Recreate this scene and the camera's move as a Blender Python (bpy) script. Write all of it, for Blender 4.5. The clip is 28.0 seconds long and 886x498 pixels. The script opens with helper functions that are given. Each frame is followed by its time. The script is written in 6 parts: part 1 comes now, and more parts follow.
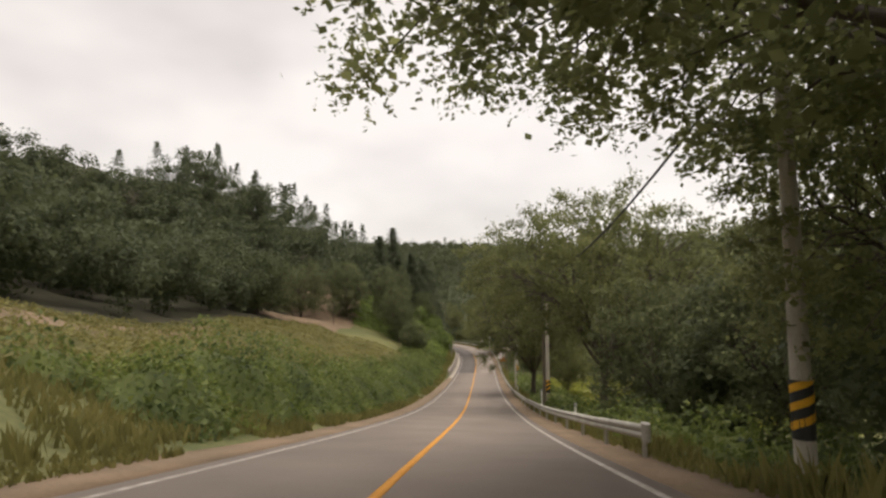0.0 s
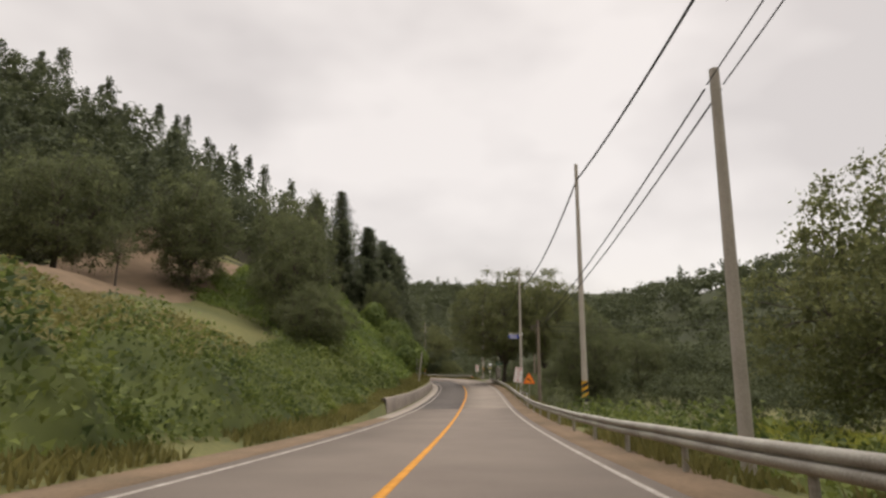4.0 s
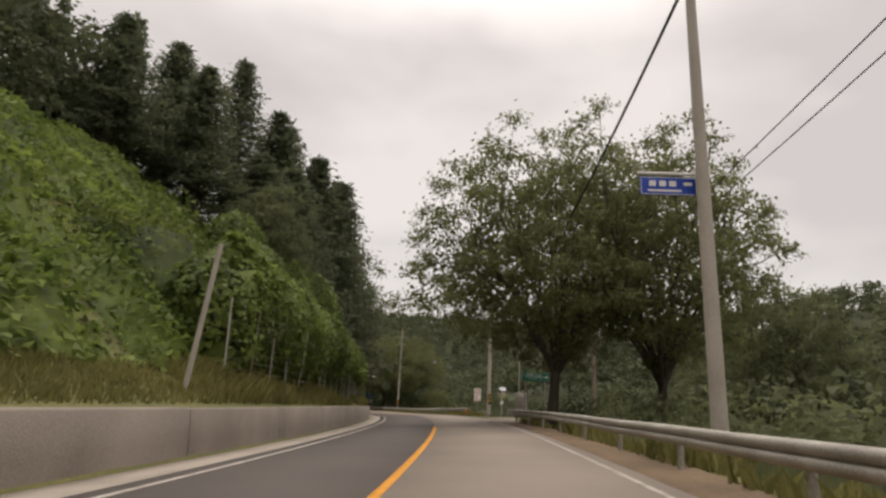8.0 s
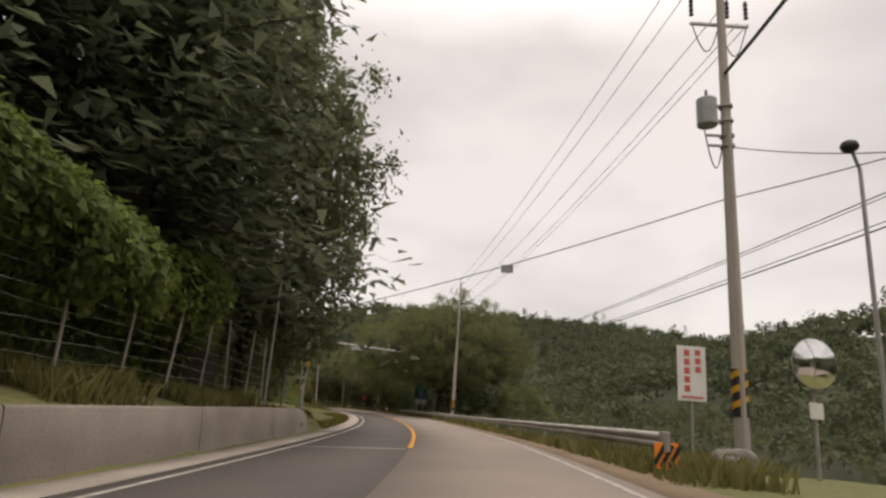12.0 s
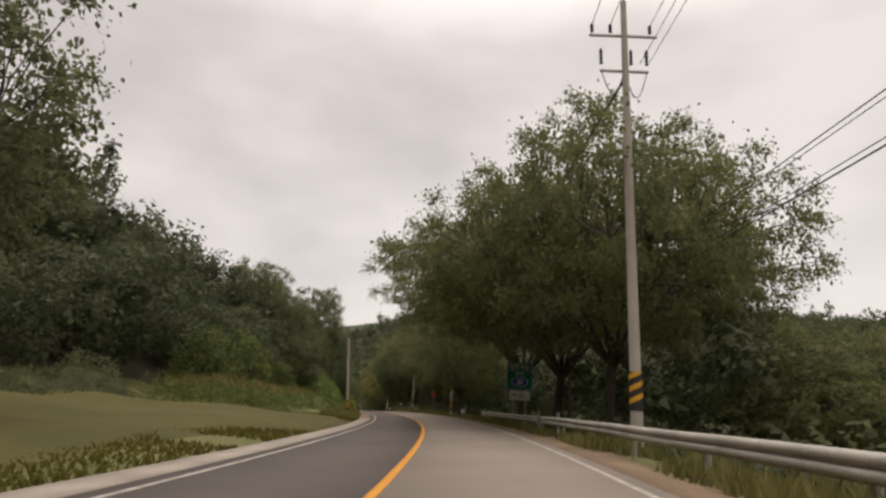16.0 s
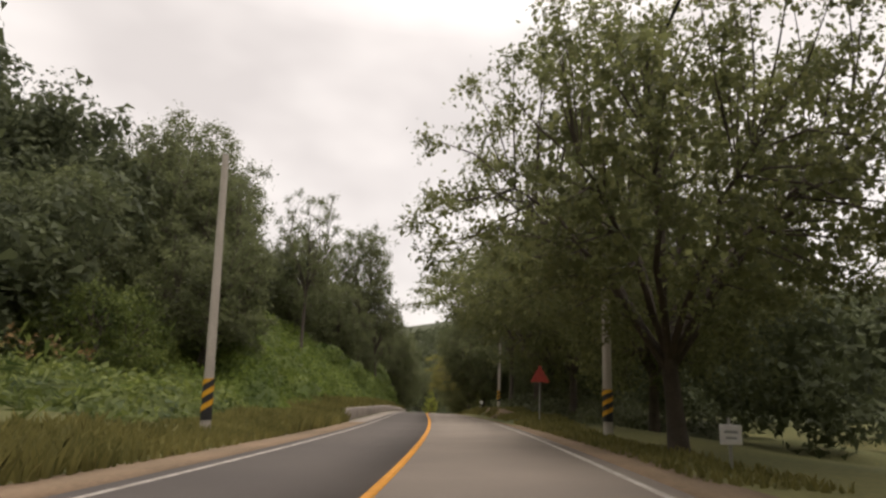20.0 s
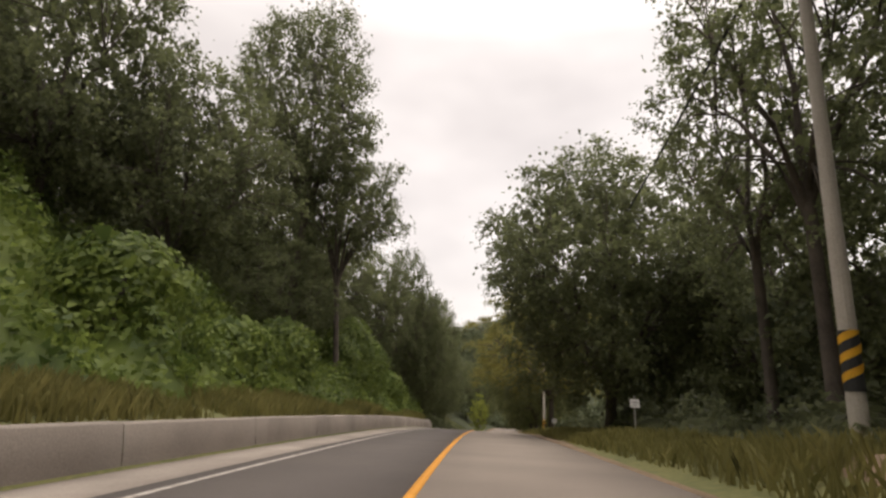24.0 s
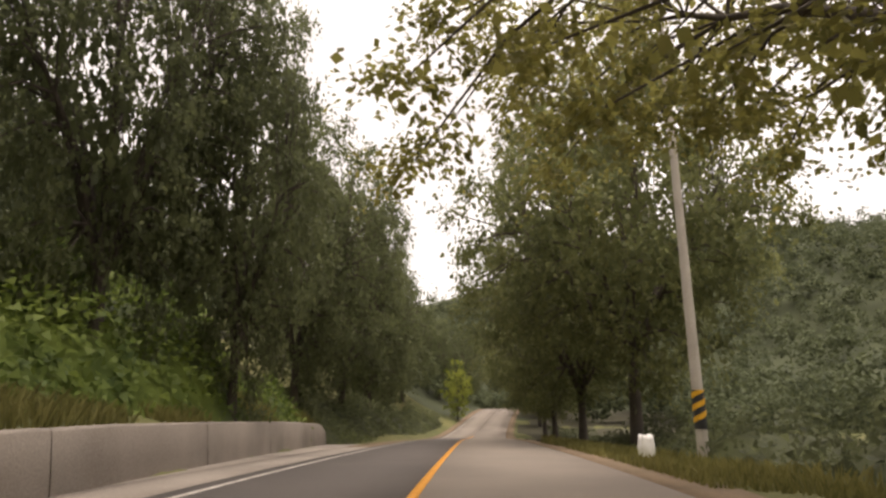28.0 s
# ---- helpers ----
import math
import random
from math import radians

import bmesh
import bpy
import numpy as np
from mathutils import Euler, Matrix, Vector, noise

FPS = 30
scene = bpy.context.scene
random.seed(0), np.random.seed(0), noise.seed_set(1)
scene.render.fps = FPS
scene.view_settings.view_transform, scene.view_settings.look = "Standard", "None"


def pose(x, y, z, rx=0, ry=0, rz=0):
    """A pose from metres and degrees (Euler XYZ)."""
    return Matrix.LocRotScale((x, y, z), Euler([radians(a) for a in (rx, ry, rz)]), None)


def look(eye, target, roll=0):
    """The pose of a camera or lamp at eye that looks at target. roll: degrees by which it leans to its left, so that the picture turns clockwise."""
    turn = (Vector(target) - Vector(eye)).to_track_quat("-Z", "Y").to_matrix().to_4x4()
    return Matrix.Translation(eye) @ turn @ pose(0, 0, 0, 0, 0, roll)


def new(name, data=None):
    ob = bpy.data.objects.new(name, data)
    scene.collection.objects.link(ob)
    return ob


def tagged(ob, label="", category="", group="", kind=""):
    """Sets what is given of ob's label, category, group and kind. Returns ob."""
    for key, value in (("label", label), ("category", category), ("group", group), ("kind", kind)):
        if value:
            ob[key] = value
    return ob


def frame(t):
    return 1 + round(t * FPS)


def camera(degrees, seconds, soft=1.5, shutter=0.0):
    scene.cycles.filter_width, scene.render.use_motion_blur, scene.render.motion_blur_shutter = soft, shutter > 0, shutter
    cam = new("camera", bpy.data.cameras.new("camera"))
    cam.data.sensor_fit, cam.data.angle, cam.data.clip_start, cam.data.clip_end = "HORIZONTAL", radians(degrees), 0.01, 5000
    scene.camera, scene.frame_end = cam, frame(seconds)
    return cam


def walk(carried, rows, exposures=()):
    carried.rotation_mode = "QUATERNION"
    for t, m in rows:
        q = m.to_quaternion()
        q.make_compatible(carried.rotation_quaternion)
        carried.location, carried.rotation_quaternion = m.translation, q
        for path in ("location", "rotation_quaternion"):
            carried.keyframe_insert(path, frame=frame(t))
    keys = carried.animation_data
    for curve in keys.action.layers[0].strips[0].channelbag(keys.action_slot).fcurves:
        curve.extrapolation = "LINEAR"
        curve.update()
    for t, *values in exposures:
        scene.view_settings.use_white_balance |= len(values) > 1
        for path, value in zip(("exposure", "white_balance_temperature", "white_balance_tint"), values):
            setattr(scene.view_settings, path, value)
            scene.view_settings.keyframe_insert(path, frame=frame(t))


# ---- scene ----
# ---- camera ----
cam = camera(75.3, 28.0, 2.6)
PATH = [
    (0, (0.000, 0.000, 0.000), (-0.000, 1.992, 0.178), -0.52),
    (0.5, (0.443, 8.136, -1.455), (0.454, 10.126, -1.254), -0.75),
    (1, (0.939, 16.311, -2.860), (0.963, 18.301, -2.655), -0.37),
    (1.5, (1.476, 24.545, -4.204), (1.502, 26.531, -3.971), -0.47),
    (2, (2.029, 32.860, -5.469), (2.054, 34.845, -5.221), 0.05),
    (2.5, (2.585, 41.230, -6.668), (2.603, 43.213, -6.403), 0.47),
    (3, (3.120, 49.564, -7.756), (3.133, 51.542, -7.459), 0.38),
    (3.5, (3.625, 57.736, -8.685), (3.638, 59.708, -8.353), 0.04),
    (4, (4.111, 65.650, -9.470), (4.126, 67.619, -9.117), 0.07),
    (4.5, (4.591, 73.277, -10.156), (4.608, 75.242, -9.788), 0.32),
    (5, (5.070, 80.647, -10.768), (5.087, 82.610, -10.388), 0.69),
    (5.5, (5.548, 87.819, -11.311), (5.563, 89.780, -10.917), 1.11),
    (6, (6.023, 94.852, -11.767), (6.037, 96.807, -11.347), 1.50),
    (6.5, (6.487, 101.760, -12.116), (6.500, 103.709, -11.665), 1.30),
    (7, (6.940, 108.512, -12.400), (6.949, 110.460, -11.949), 1.92),
    (7.5, (7.378, 115.062, -12.640), (7.382, 117.006, -12.170), 2.33),
    (8, (7.787, 121.388, -12.806), (7.780, 123.327, -12.316), 2.73),
    (8.5, (8.154, 127.542, -12.910), (8.128, 129.477, -12.406), 3.40),
    (9, (8.465, 133.641, -12.979), (8.415, 135.575, -12.470), 3.94),
    (9.5, (8.701, 139.770, -13.039), (8.617, 141.703, -12.531), 4.46),
    (10, (8.831, 145.927, -13.117), (8.707, 147.861, -12.621), 4.63),
    (10.5, (8.821, 152.034, -13.224), (8.651, 153.966, -12.734), 4.18),
    (11, (8.667, 157.976, -13.349), (8.454, 159.904, -12.865), 4.03),
    (11.5, (8.387, 163.673, -13.483), (8.128, 165.597, -13.004), 4.17),
    (12, (7.995, 169.162, -13.608), (7.693, 171.078, -13.121), 4.35),
    (12.5, (7.496, 174.570, -13.717), (7.156, 176.479, -13.229), 4.38),
    (13, (6.860, 180.001, -13.844), (6.468, 181.903, -13.368), 4.04),
    (13.5, (6.062, 185.503, -14.008), (5.622, 187.398, -13.543), 3.69),
    (14, (5.121, 191.104, -14.196), (4.648, 192.991, -13.732), 3.47),
    (14.5, (4.066, 196.809, -14.390), (3.568, 198.690, -13.925), 3.34),
    (15, (2.891, 202.610, -14.581), (2.357, 204.479, -14.113), 3.16),
    (15.5, (1.576, 208.508, -14.767), (1.009, 210.367, -14.295), 2.88),
    (16, (0.108, 214.506, -14.947), (-0.499, 216.352, -14.472), 2.70),
    (16.5, (-1.514, 220.573, -15.126), (-2.156, 222.406, -14.650), 2.68),
    (17, (-3.268, 226.671, -15.301), (-3.947, 228.490, -14.823), 3.00),
    (17.5, (-5.156, 232.767, -15.462), (-5.873, 234.570, -14.978), 2.98),
    (18, (-7.175, 238.845, -15.622), (-7.929, 240.634, -15.143), 3.17),
    (18.5, (-9.327, 244.921, -15.798), (-10.118, 246.696, -15.324), 3.31),
    (19, (-11.629, 251.022, -15.983), (-12.454, 252.781, -15.508), 2.93),
    (19.5, (-14.088, 257.134, -16.186), (-14.951, 258.877, -15.720), 2.59),
    (20, (-16.685, 263.207, -16.417), (-17.584, 264.933, -15.957), 2.61),
    (20.5, (-19.419, 269.228, -16.632), (-20.358, 270.929, -16.157), 2.71),
    (21, (-22.323, 275.250, -16.813), (-23.301, 276.928, -16.333), 3.01),
    (21.5, (-25.401, 281.318, -16.989), (-26.413, 282.976, -16.511), 3.36),
    (22, (-28.621, 287.425, -17.181), (-29.657, 289.069, -16.709), 3.63),
    (22.5, (-31.925, 293.538, -17.399), (-32.975, 295.176, -16.936), 3.66),
    (23, (-35.247, 299.617, -17.648), (-36.298, 301.256, -17.193), 3.25),
    (23.5, (-38.552, 305.643, -17.899), (-39.597, 307.284, -17.436), 2.33),
    (24, (-41.842, 311.653, -18.127), (-42.880, 313.297, -17.657), 2.14),
    (24.5, (-45.121, 317.691, -18.353), (-46.149, 319.342, -17.886), 1.59),
    (25, (-48.386, 323.750, -18.601), (-49.407, 325.407, -18.141), 1.22),
    (25.5, (-51.617, 329.798, -18.879), (-52.629, 331.462, -18.429), 0.85),
    (26, (-54.784, 335.799, -19.185), (-55.786, 337.472, -18.742), 0.67),
    (26.5, (-57.877, 341.738, -19.508), (-58.871, 343.418, -19.070), 0.56),
    (27, (-60.913, 347.629, -19.857), (-61.901, 349.315, -19.431), 0.51),
    (27.5, (-63.920, 353.510, -20.239), (-64.899, 355.203, -19.819), -0.12),
    (28, (-66.918, 359.417, -20.659), (-67.888, 361.118, -20.252), -0.81),
]
walk(cam, [(t, look(eye, target, roll)) for t, eye, target, roll in PATH], [(0, 0.2, 6600, 10), (1, 0.0, 6550, 10), (2, 0.15, 6500, 10), (3, 0.12, 6500, 10), (5.5, -0.06, 6600, 11), (8, -0.06, 6600, 11), (10, 0.32, 6600, 11), (11, 0.0, 6650, 12), (12, 0.0, 6650, 12), (15, -0.14, 6650, 12), (16, -0.08, 6650, 12), (17, 0.12, 6600, 10), (19, 0.38, 6600, 11), (20, 0.26, 6600, 11), (22.5, 0.5, 6600, 9), (23, 0.6, 6550, 10.5), (24, 0.36, 6600, 12), (25, 0.4, 6600, 12), (26, 0.3, 6350, 9.5), (27, 0.4, 6850, 14), (28, 0.72, 6850, 13.5)])

# ---- sky and light: an overcast late-summer day ----
scene.view_settings.exposure = 0.0
world = bpy.data.worlds.new("overcast_sky")
scene.world = world
world.use_nodes = True
wn, wl = world.node_tree.nodes, world.node_tree.links
wn.clear()
w_out = wn.new("ShaderNodeOutputWorld")
w_bg = wn.new("ShaderNodeBackground")
w_bg.inputs["Strength"].default_value = 0.84
w_coord = wn.new("ShaderNodeTexCoord")
w_map = wn.new("ShaderNodeMapping")
w_map.inputs["Scale"].default_value = (1.0, 1.0, 1.9)
w_noise = wn.new("ShaderNodeTexNoise")
w_noise.inputs["Scale"].default_value = 2.3
w_noise.inputs["Detail"].default_value = 3.5
w_noise.inputs["Roughness"].default_value = 0.5
w_ramp = wn.new("ShaderNodeValToRGB")
w_ramp.color_ramp.elements[0].position = 0.36
w_ramp.color_ramp.elements[0].color = (0.77, 0.705, 0.66, 1)
w_ramp.color_ramp.elements[1].position = 0.57
w_ramp.color_ramp.elements[1].color = (1.0, 0.925, 0.865, 1)
w_sky = wn.new("ShaderNodeTexSky")
w_sky.sky_type = "NISHITA"
w_sky.sun_disc = False
w_sky.sun_elevation = radians(55)
w_sky.sun_rotation = radians(20)
w_mix = wn.new("ShaderNodeMix")
w_mix.data_type = "RGBA"
w_mix.inputs["Factor"].default_value = 0.985
wl.new(w_coord.outputs["Generated"], w_map.inputs["Vector"])
wl.new(w_map.outputs["Vector"], w_noise.inputs["Vector"])
wl.new(w_noise.outputs["Fac"], w_ramp.inputs["Fac"])
wl.new(w_sky.outputs["Color"], w_mix.inputs["A"])
wl.new(w_ramp.outputs["Color"], w_mix.inputs["B"])
# an overcast dome is brighter overhead than at the horizon
w_sep = wn.new("ShaderNodeSeparateXYZ")
w_high = wn.new("ShaderNodeMapRange")
w_high.inputs["From Min"].default_value, w_high.inputs["From Max"].default_value = 0.55, 1.0
w_high.inputs["To Min"].default_value, w_high.inputs["To Max"].default_value = 1.0, 3.3
w_gain = wn.new("ShaderNodeVectorMath")
w_gain.operation = "SCALE"
wl.new(w_coord.outputs["Generated"], w_sep.inputs["Vector"])
wl.new(w_sep.outputs["Z"], w_high.inputs["Value"])
wl.new(w_mix.outputs["Result"], w_gain.inputs[0])
wl.new(w_high.outputs["Result"], w_gain.inputs["Scale"])
wl.new(w_gain.outputs["Vector"], w_bg.inputs["Color"])
wl.new(w_bg.outputs["Background"], w_out.inputs["Surface"])
sun_data = bpy.data.lights.new("sun", "SUN")
sun_data.energy, sun_data.angle, sun_data.color = 1.7, radians(60), (1.0, 0.95, 0.87)
sun = new("sun", sun_data)
sun.matrix_world = look((0, 150, 120), (-20, 165, 0))

# ---- the line of the road: metres along it, heading, grade and bank in degrees ----
ALIGN = [
    (-120, -2.4, -6.0, -0.8), (0, -2.74, -10.16, -0.8), (25, -4.16, -9.29, -0.6), (50, -3.40, -6.85, -0.3), (75, -3.75, -4.81, 0.0),
    (100, -3.86, -3.28, 0.8), (125, -4.06, -0.71, 2.2), (150, -0.40, -0.91, 3.3), (175, 6.15, -1.39, 3.2), (200, 11.62, -2.02, 2.4),
    (225, 15.73, -1.35, 2.1), (250, 20.70, -1.76, 2.1), (275, 24.76, -1.67, 2.1), (300, 28.42, -1.78, 2.3), (325, 29.00, -1.90, 1.2),
    (350, 27.47, -2.54, 0.0), (375, 27.01, -3.72, -1.0), (390, 27.0, -5.4, -0.6), (410, 27.0, -5.6, -0.2), (425, 26.8, -6.3, 0.0), (437, 25.5, -7.0, 0.0),
    (450, 23.5, -3.6, 0.0), (470, 22.0, 0.0, 0.0), (490, 20.0, 0.5, 0.0), (505, 19.5, -1.3, 0.0), (525, 24.0, -5.0, 0.0), (570, 44.0, -7.5, 0.0), (640, 56.0, -3.0, 0.0),
]
S0, S1 = -120, 640
_al = np.array(ALIGN)
_ss = np.arange(S0, S1 + 1.0)
_win = np.ones(25) / 25


def _soft(values):
    return np.convolve(np.pad(values, 12, "edge"), _win, "valid")


_hd = np.radians(_soft(np.interp(_ss, _al[:, 0], _al[:, 1])))
_gr = np.radians(_soft(np.interp(_ss, _al[:, 0], _al[:, 2])))
_bk = np.tan(np.radians(_soft(np.interp(_ss, _al[:, 0], _al[:, 3]))))
_dirs = np.stack([-np.sin(_hd) * np.cos(_gr), np.cos(_hd) * np.cos(_gr), np.sin(_gr)], 1)
_line = np.vstack([np.zeros(3), np.cumsum((_dirs[1:] + _dirs[:-1]) / 2, 0)])
_line += np.array([-1.221, -0.136, -1.079]) - _line[-S0]
MEAN = radians(12.0)


def centre(s):
    """Centre line, heading and bank at s, for arrays."""
    s = np.asarray(s, float)
    hd = np.interp(s, _ss, _hd)
    past = s - np.clip(s, S0, S1)
    p = np.stack([np.interp(s, _ss, _line[:, i]) for i in range(3)], -1)
    p[..., 0] -= past * np.sin(hd)
    p[..., 1] += past * np.cos(hd)
    return p, hd, np.interp(s, _ss, _bk)


# Ground profiles across the road, by station: (distance from the centre line, height) pairs
LEFT = [
    (-120, [5, 0, 6.5, .3, 9, 1.2, 14, 2.4, 25, 5, 45, 8, 70, 15, 120, 34, 240, 60]),
    (40, [5, 0, 6.3, .3, 8.5, 1.3, 14, 2.4, 25, 5, 45, 9, 62, 14, 120, 34, 240, 60]),
    (90, [4.6, 0, 5.6, .3, 9, 1.5, 14, 3.5, 27, 8, 45, 12, 62, 14, 120, 34, 240, 62]),
    (112, [4.5, 0, 4.65, 1.0, 8, 1.6, 12, 4, 20, 7, 27, 9.5, 62, 18, 120, 40, 240, 65]),
    (140, [4.5, 0, 4.65, 1.0, 7, 2.0, 12, 7, 20, 13, 27, 15, 50, 26, 100, 48, 240, 68]),
    (180, [4.5, 0, 4.65, 1.0, 7, 1.4, 12, 5, 20, 16, 27, 20, 48, 34, 80, 48, 240, 70]),
    (196, [4.5, 0, 4.65, .9, 7, 1.0, 14, 2.2, 20, 5, 27, 10, 48, 25, 80, 40, 240, 70]),
    (201, [4.5, 0, 4.8, .1, 8, .5, 14, 1.6, 20, 4, 27, 9, 48, 25, 80, 40, 240, 70]),
    (225, [4.6, 0, 5.5, .1, 14, .3, 22, .6, 30, 2.6, 40, 8, 60, 20, 100, 42, 240, 75]),
    (262, [4.6, 0, 5.5, .1, 10, .3, 22, 1.0, 30, 2.5, 40, 7, 60, 18, 100, 38, 240, 80]),
    (290, [4.6, 0, 5.5, .15, 9, .4, 14, .9, 22, 2.2, 30, 5, 40, 12, 60, 24, 100, 42, 240, 80]),
    (299, [4.6, 0, 5.5, .2, 9, .6, 14, 1.3, 22, 3, 30, 6, 40, 13, 60, 25, 100, 43, 240, 80]),
    (306, [4.9, 0, 5.05, .72, 8, 1.3, 12, 4.5, 20, 9, 40, 18, 60, 28, 100, 48, 240, 85]),
    (379, [4.9, 0, 5.05, .72, 8, 1.3, 12, 4.5, 20, 9, 40, 18, 60, 28, 100, 48, 240, 85]),
    (385, [5.2, 0, 5.42, .8, 8, 1.5, 12, 4.6, 20, 9, 40, 18, 60, 28, 100, 48, 240, 85]),
    (390, [5.6, 0, 5.85, .85, 8, 1.6, 12, 4.6, 20, 9, 40, 18, 60, 28, 100, 48, 240, 85]),
    (395, [6.04, 0, 6.3, .9, 8.2, 1.7, 12, 4.6, 20, 9, 40, 18, 60, 28, 100, 48, 240, 85]),
    (400, [6.47, 0, 6.75, .95, 8.4, 1.8, 12, 4.7, 20, 9, 40, 18, 60, 28, 100, 48, 240, 85]),
    (405, [6.9, 0, 7.2, .95, 8.6, 1.9, 12, 4.7, 20, 9, 40, 18, 60, 28, 100, 48, 240, 85]),
    (407.5, [7.1, 0, 7.4, .7, 8.6, 1.5, 12, 4.6, 20, 9, 40, 18, 60, 28, 100, 48, 240, 85]),
    (412, [6.5, 0, 7.5, .5, 8.6, 1.2, 12, 3.5, 20, 8, 40, 17, 60, 27, 100, 46, 240, 82]),
    (420, [4.6, 0, 5.5, .4, 8, 1.0, 12, 3, 20, 8, 40, 16, 60, 26, 100, 44, 240, 80]),
    (640, [4.6, 0, 5.5, .4, 8, 1.0, 12, 3, 20, 8, 40, 16, 60, 26, 100, 44, 240, 80]),
]
RIGHT = [
    (-120, [4.6, 0, 6, .0, 10, -.6, 16, -1.2, 50, -1.5, 90, 6, 150, 26, 220, 42, 330, 55]),
    (90, [4.6, 0, 6, -.1, 9, -.8, 16, -1.6, 50, -2, 90, 2, 150, 18, 220, 40, 330, 60]),
    (150, [4.6, 0, 6, -.1, 9, -.5, 16, -1.5, 60, -3, 110, -2, 160, 8, 220, 30, 330, 62]),
    (180, [4.6, 0, 7, .0, 12, .0, 18, -.5, 60, -2, 120, -2, 180, 10, 240, 38, 330, 66]),
    (240, [4.6, 0, 6, -.1, 9, -.8, 16, -2, 60, -3, 120, -1, 180, 12, 240, 40, 330, 66]),
    (290, [4.6, 0, 6, .0, 9, .1, 16, -.5, 60, -2, 120, 2, 180, 16, 240, 42, 330, 66]),
    (318, [4.4, 0, 5.2, .5, 9, .9, 16, .8, 60, 0, 120, 4, 180, 18, 240, 44, 330, 66]),
    (360, [4.6, 0, 6, .2, 9, .1, 16, -.2, 60, -1, 120, 6, 180, 20, 240, 44, 330, 66]),
    (400, [4.6, 0, 6, -.1, 9, -.4, 16, -.8, 60, -1, 120, 6, 180, 20, 240, 44, 330, 66]),
    (640, [4.6, 0, 6, -.1, 9, -.4, 16, -.8, 60, -1, 120, 6, 180, 20, 240, 44, 330, 66]),
]


def _profile(table, s, d):
    """Height across the road at station s and distance d, blended between stations."""
    st = [row[0] for row in table]
    grid = np.stack([np.interp(d, row[1][0::2], row[1][1::2]) for row in table], 0)
    i = np.clip(np.searchsorted(st, s) - 1, 0, len(st) - 2)
    a0, a1 = np.take(st, i), np.take(st, i + 1)
    f = np.clip((s - a0) / (a1 - a0), 0, 1)
    f = f * f * (3 - 2 * f)
    j = np.arange(len(s))
    return grid[i, j] * (1 - f) + grid[i + 1, j] * f


def relief(s, lat):
    """Height of the ground over the road's centre line, for arrays."""
    s, lat = np.broadcast_arrays(np.asarray(s, float), np.asarray(lat, float))
    shape, s, lat = s.shape, s.ravel(), lat.ravel()
    bank = np.interp(s, _ss, _bk)
    h = np.where(lat < 0, _profile(LEFT, s, -lat), _profile(RIGHT, s, lat)) + bank * np.clip(lat, -5, 5)
    d = np.abs(lat)
    rough = np.clip((d - 5.5) / 12, 0, 1)
    h = h + np.clip((s - 600) / 300, 0, 1) * 57 + np.clip((-120 - s) / 300, 0, 1) * 30
    h = h + rough * (0.35 * np.sin(s * .31 + lat * .22) * np.sin(s * .13 - lat * .37 + 1.3) + 1.6 * np.clip((d - 18) / 60, 0, 1) * (np.sin(s * .057 + 2.1 * np.sin(lat * .031)) + .7 * np.sin(s * .121 + lat * .09)))
    return h.reshape(shape)


def spot(s, lat, up=0.0):
    """World places for arrays of station, offset to the right and height over the ground there."""
    s, lat = np.broadcast_arrays(np.asarray(s, float), np.asarray(lat, float))
    c, hd, _ = centre(s)
    near = np.clip(lat, -150, 150)
    far = lat - near
    x = c[..., 0] + near * np.cos(hd) + far * math.cos(MEAN)
    y = c[..., 1] + near * np.sin(hd) + far * math.sin(MEAN)
    return np.stack([x, y, c[..., 2] + relief(s, lat) + up], -1)


def over(s, lat, up):
    """One world place at a height over the road's centre line."""
    c, hd, _ = centre(s)
    return Vector((c[0] + lat * math.cos(hd), c[1] + lat * math.sin(hd), c[2] + up))


def heading(s):
    return math.degrees(float(np.interp(s, _ss, _hd)))


def stand(s, lat, turn=0.0, up=0.0, scale=1.0, lean=0.0, tip=0.0):
    """Pose of a thing standing on the ground at s, lat, turned against the road's heading."""
    p = spot(s, lat, up)
    return pose(float(p[0]), float(p[1]), float(p[2]), tip, lean, heading(s) + turn) @ Matrix.Scale(scale, 4)


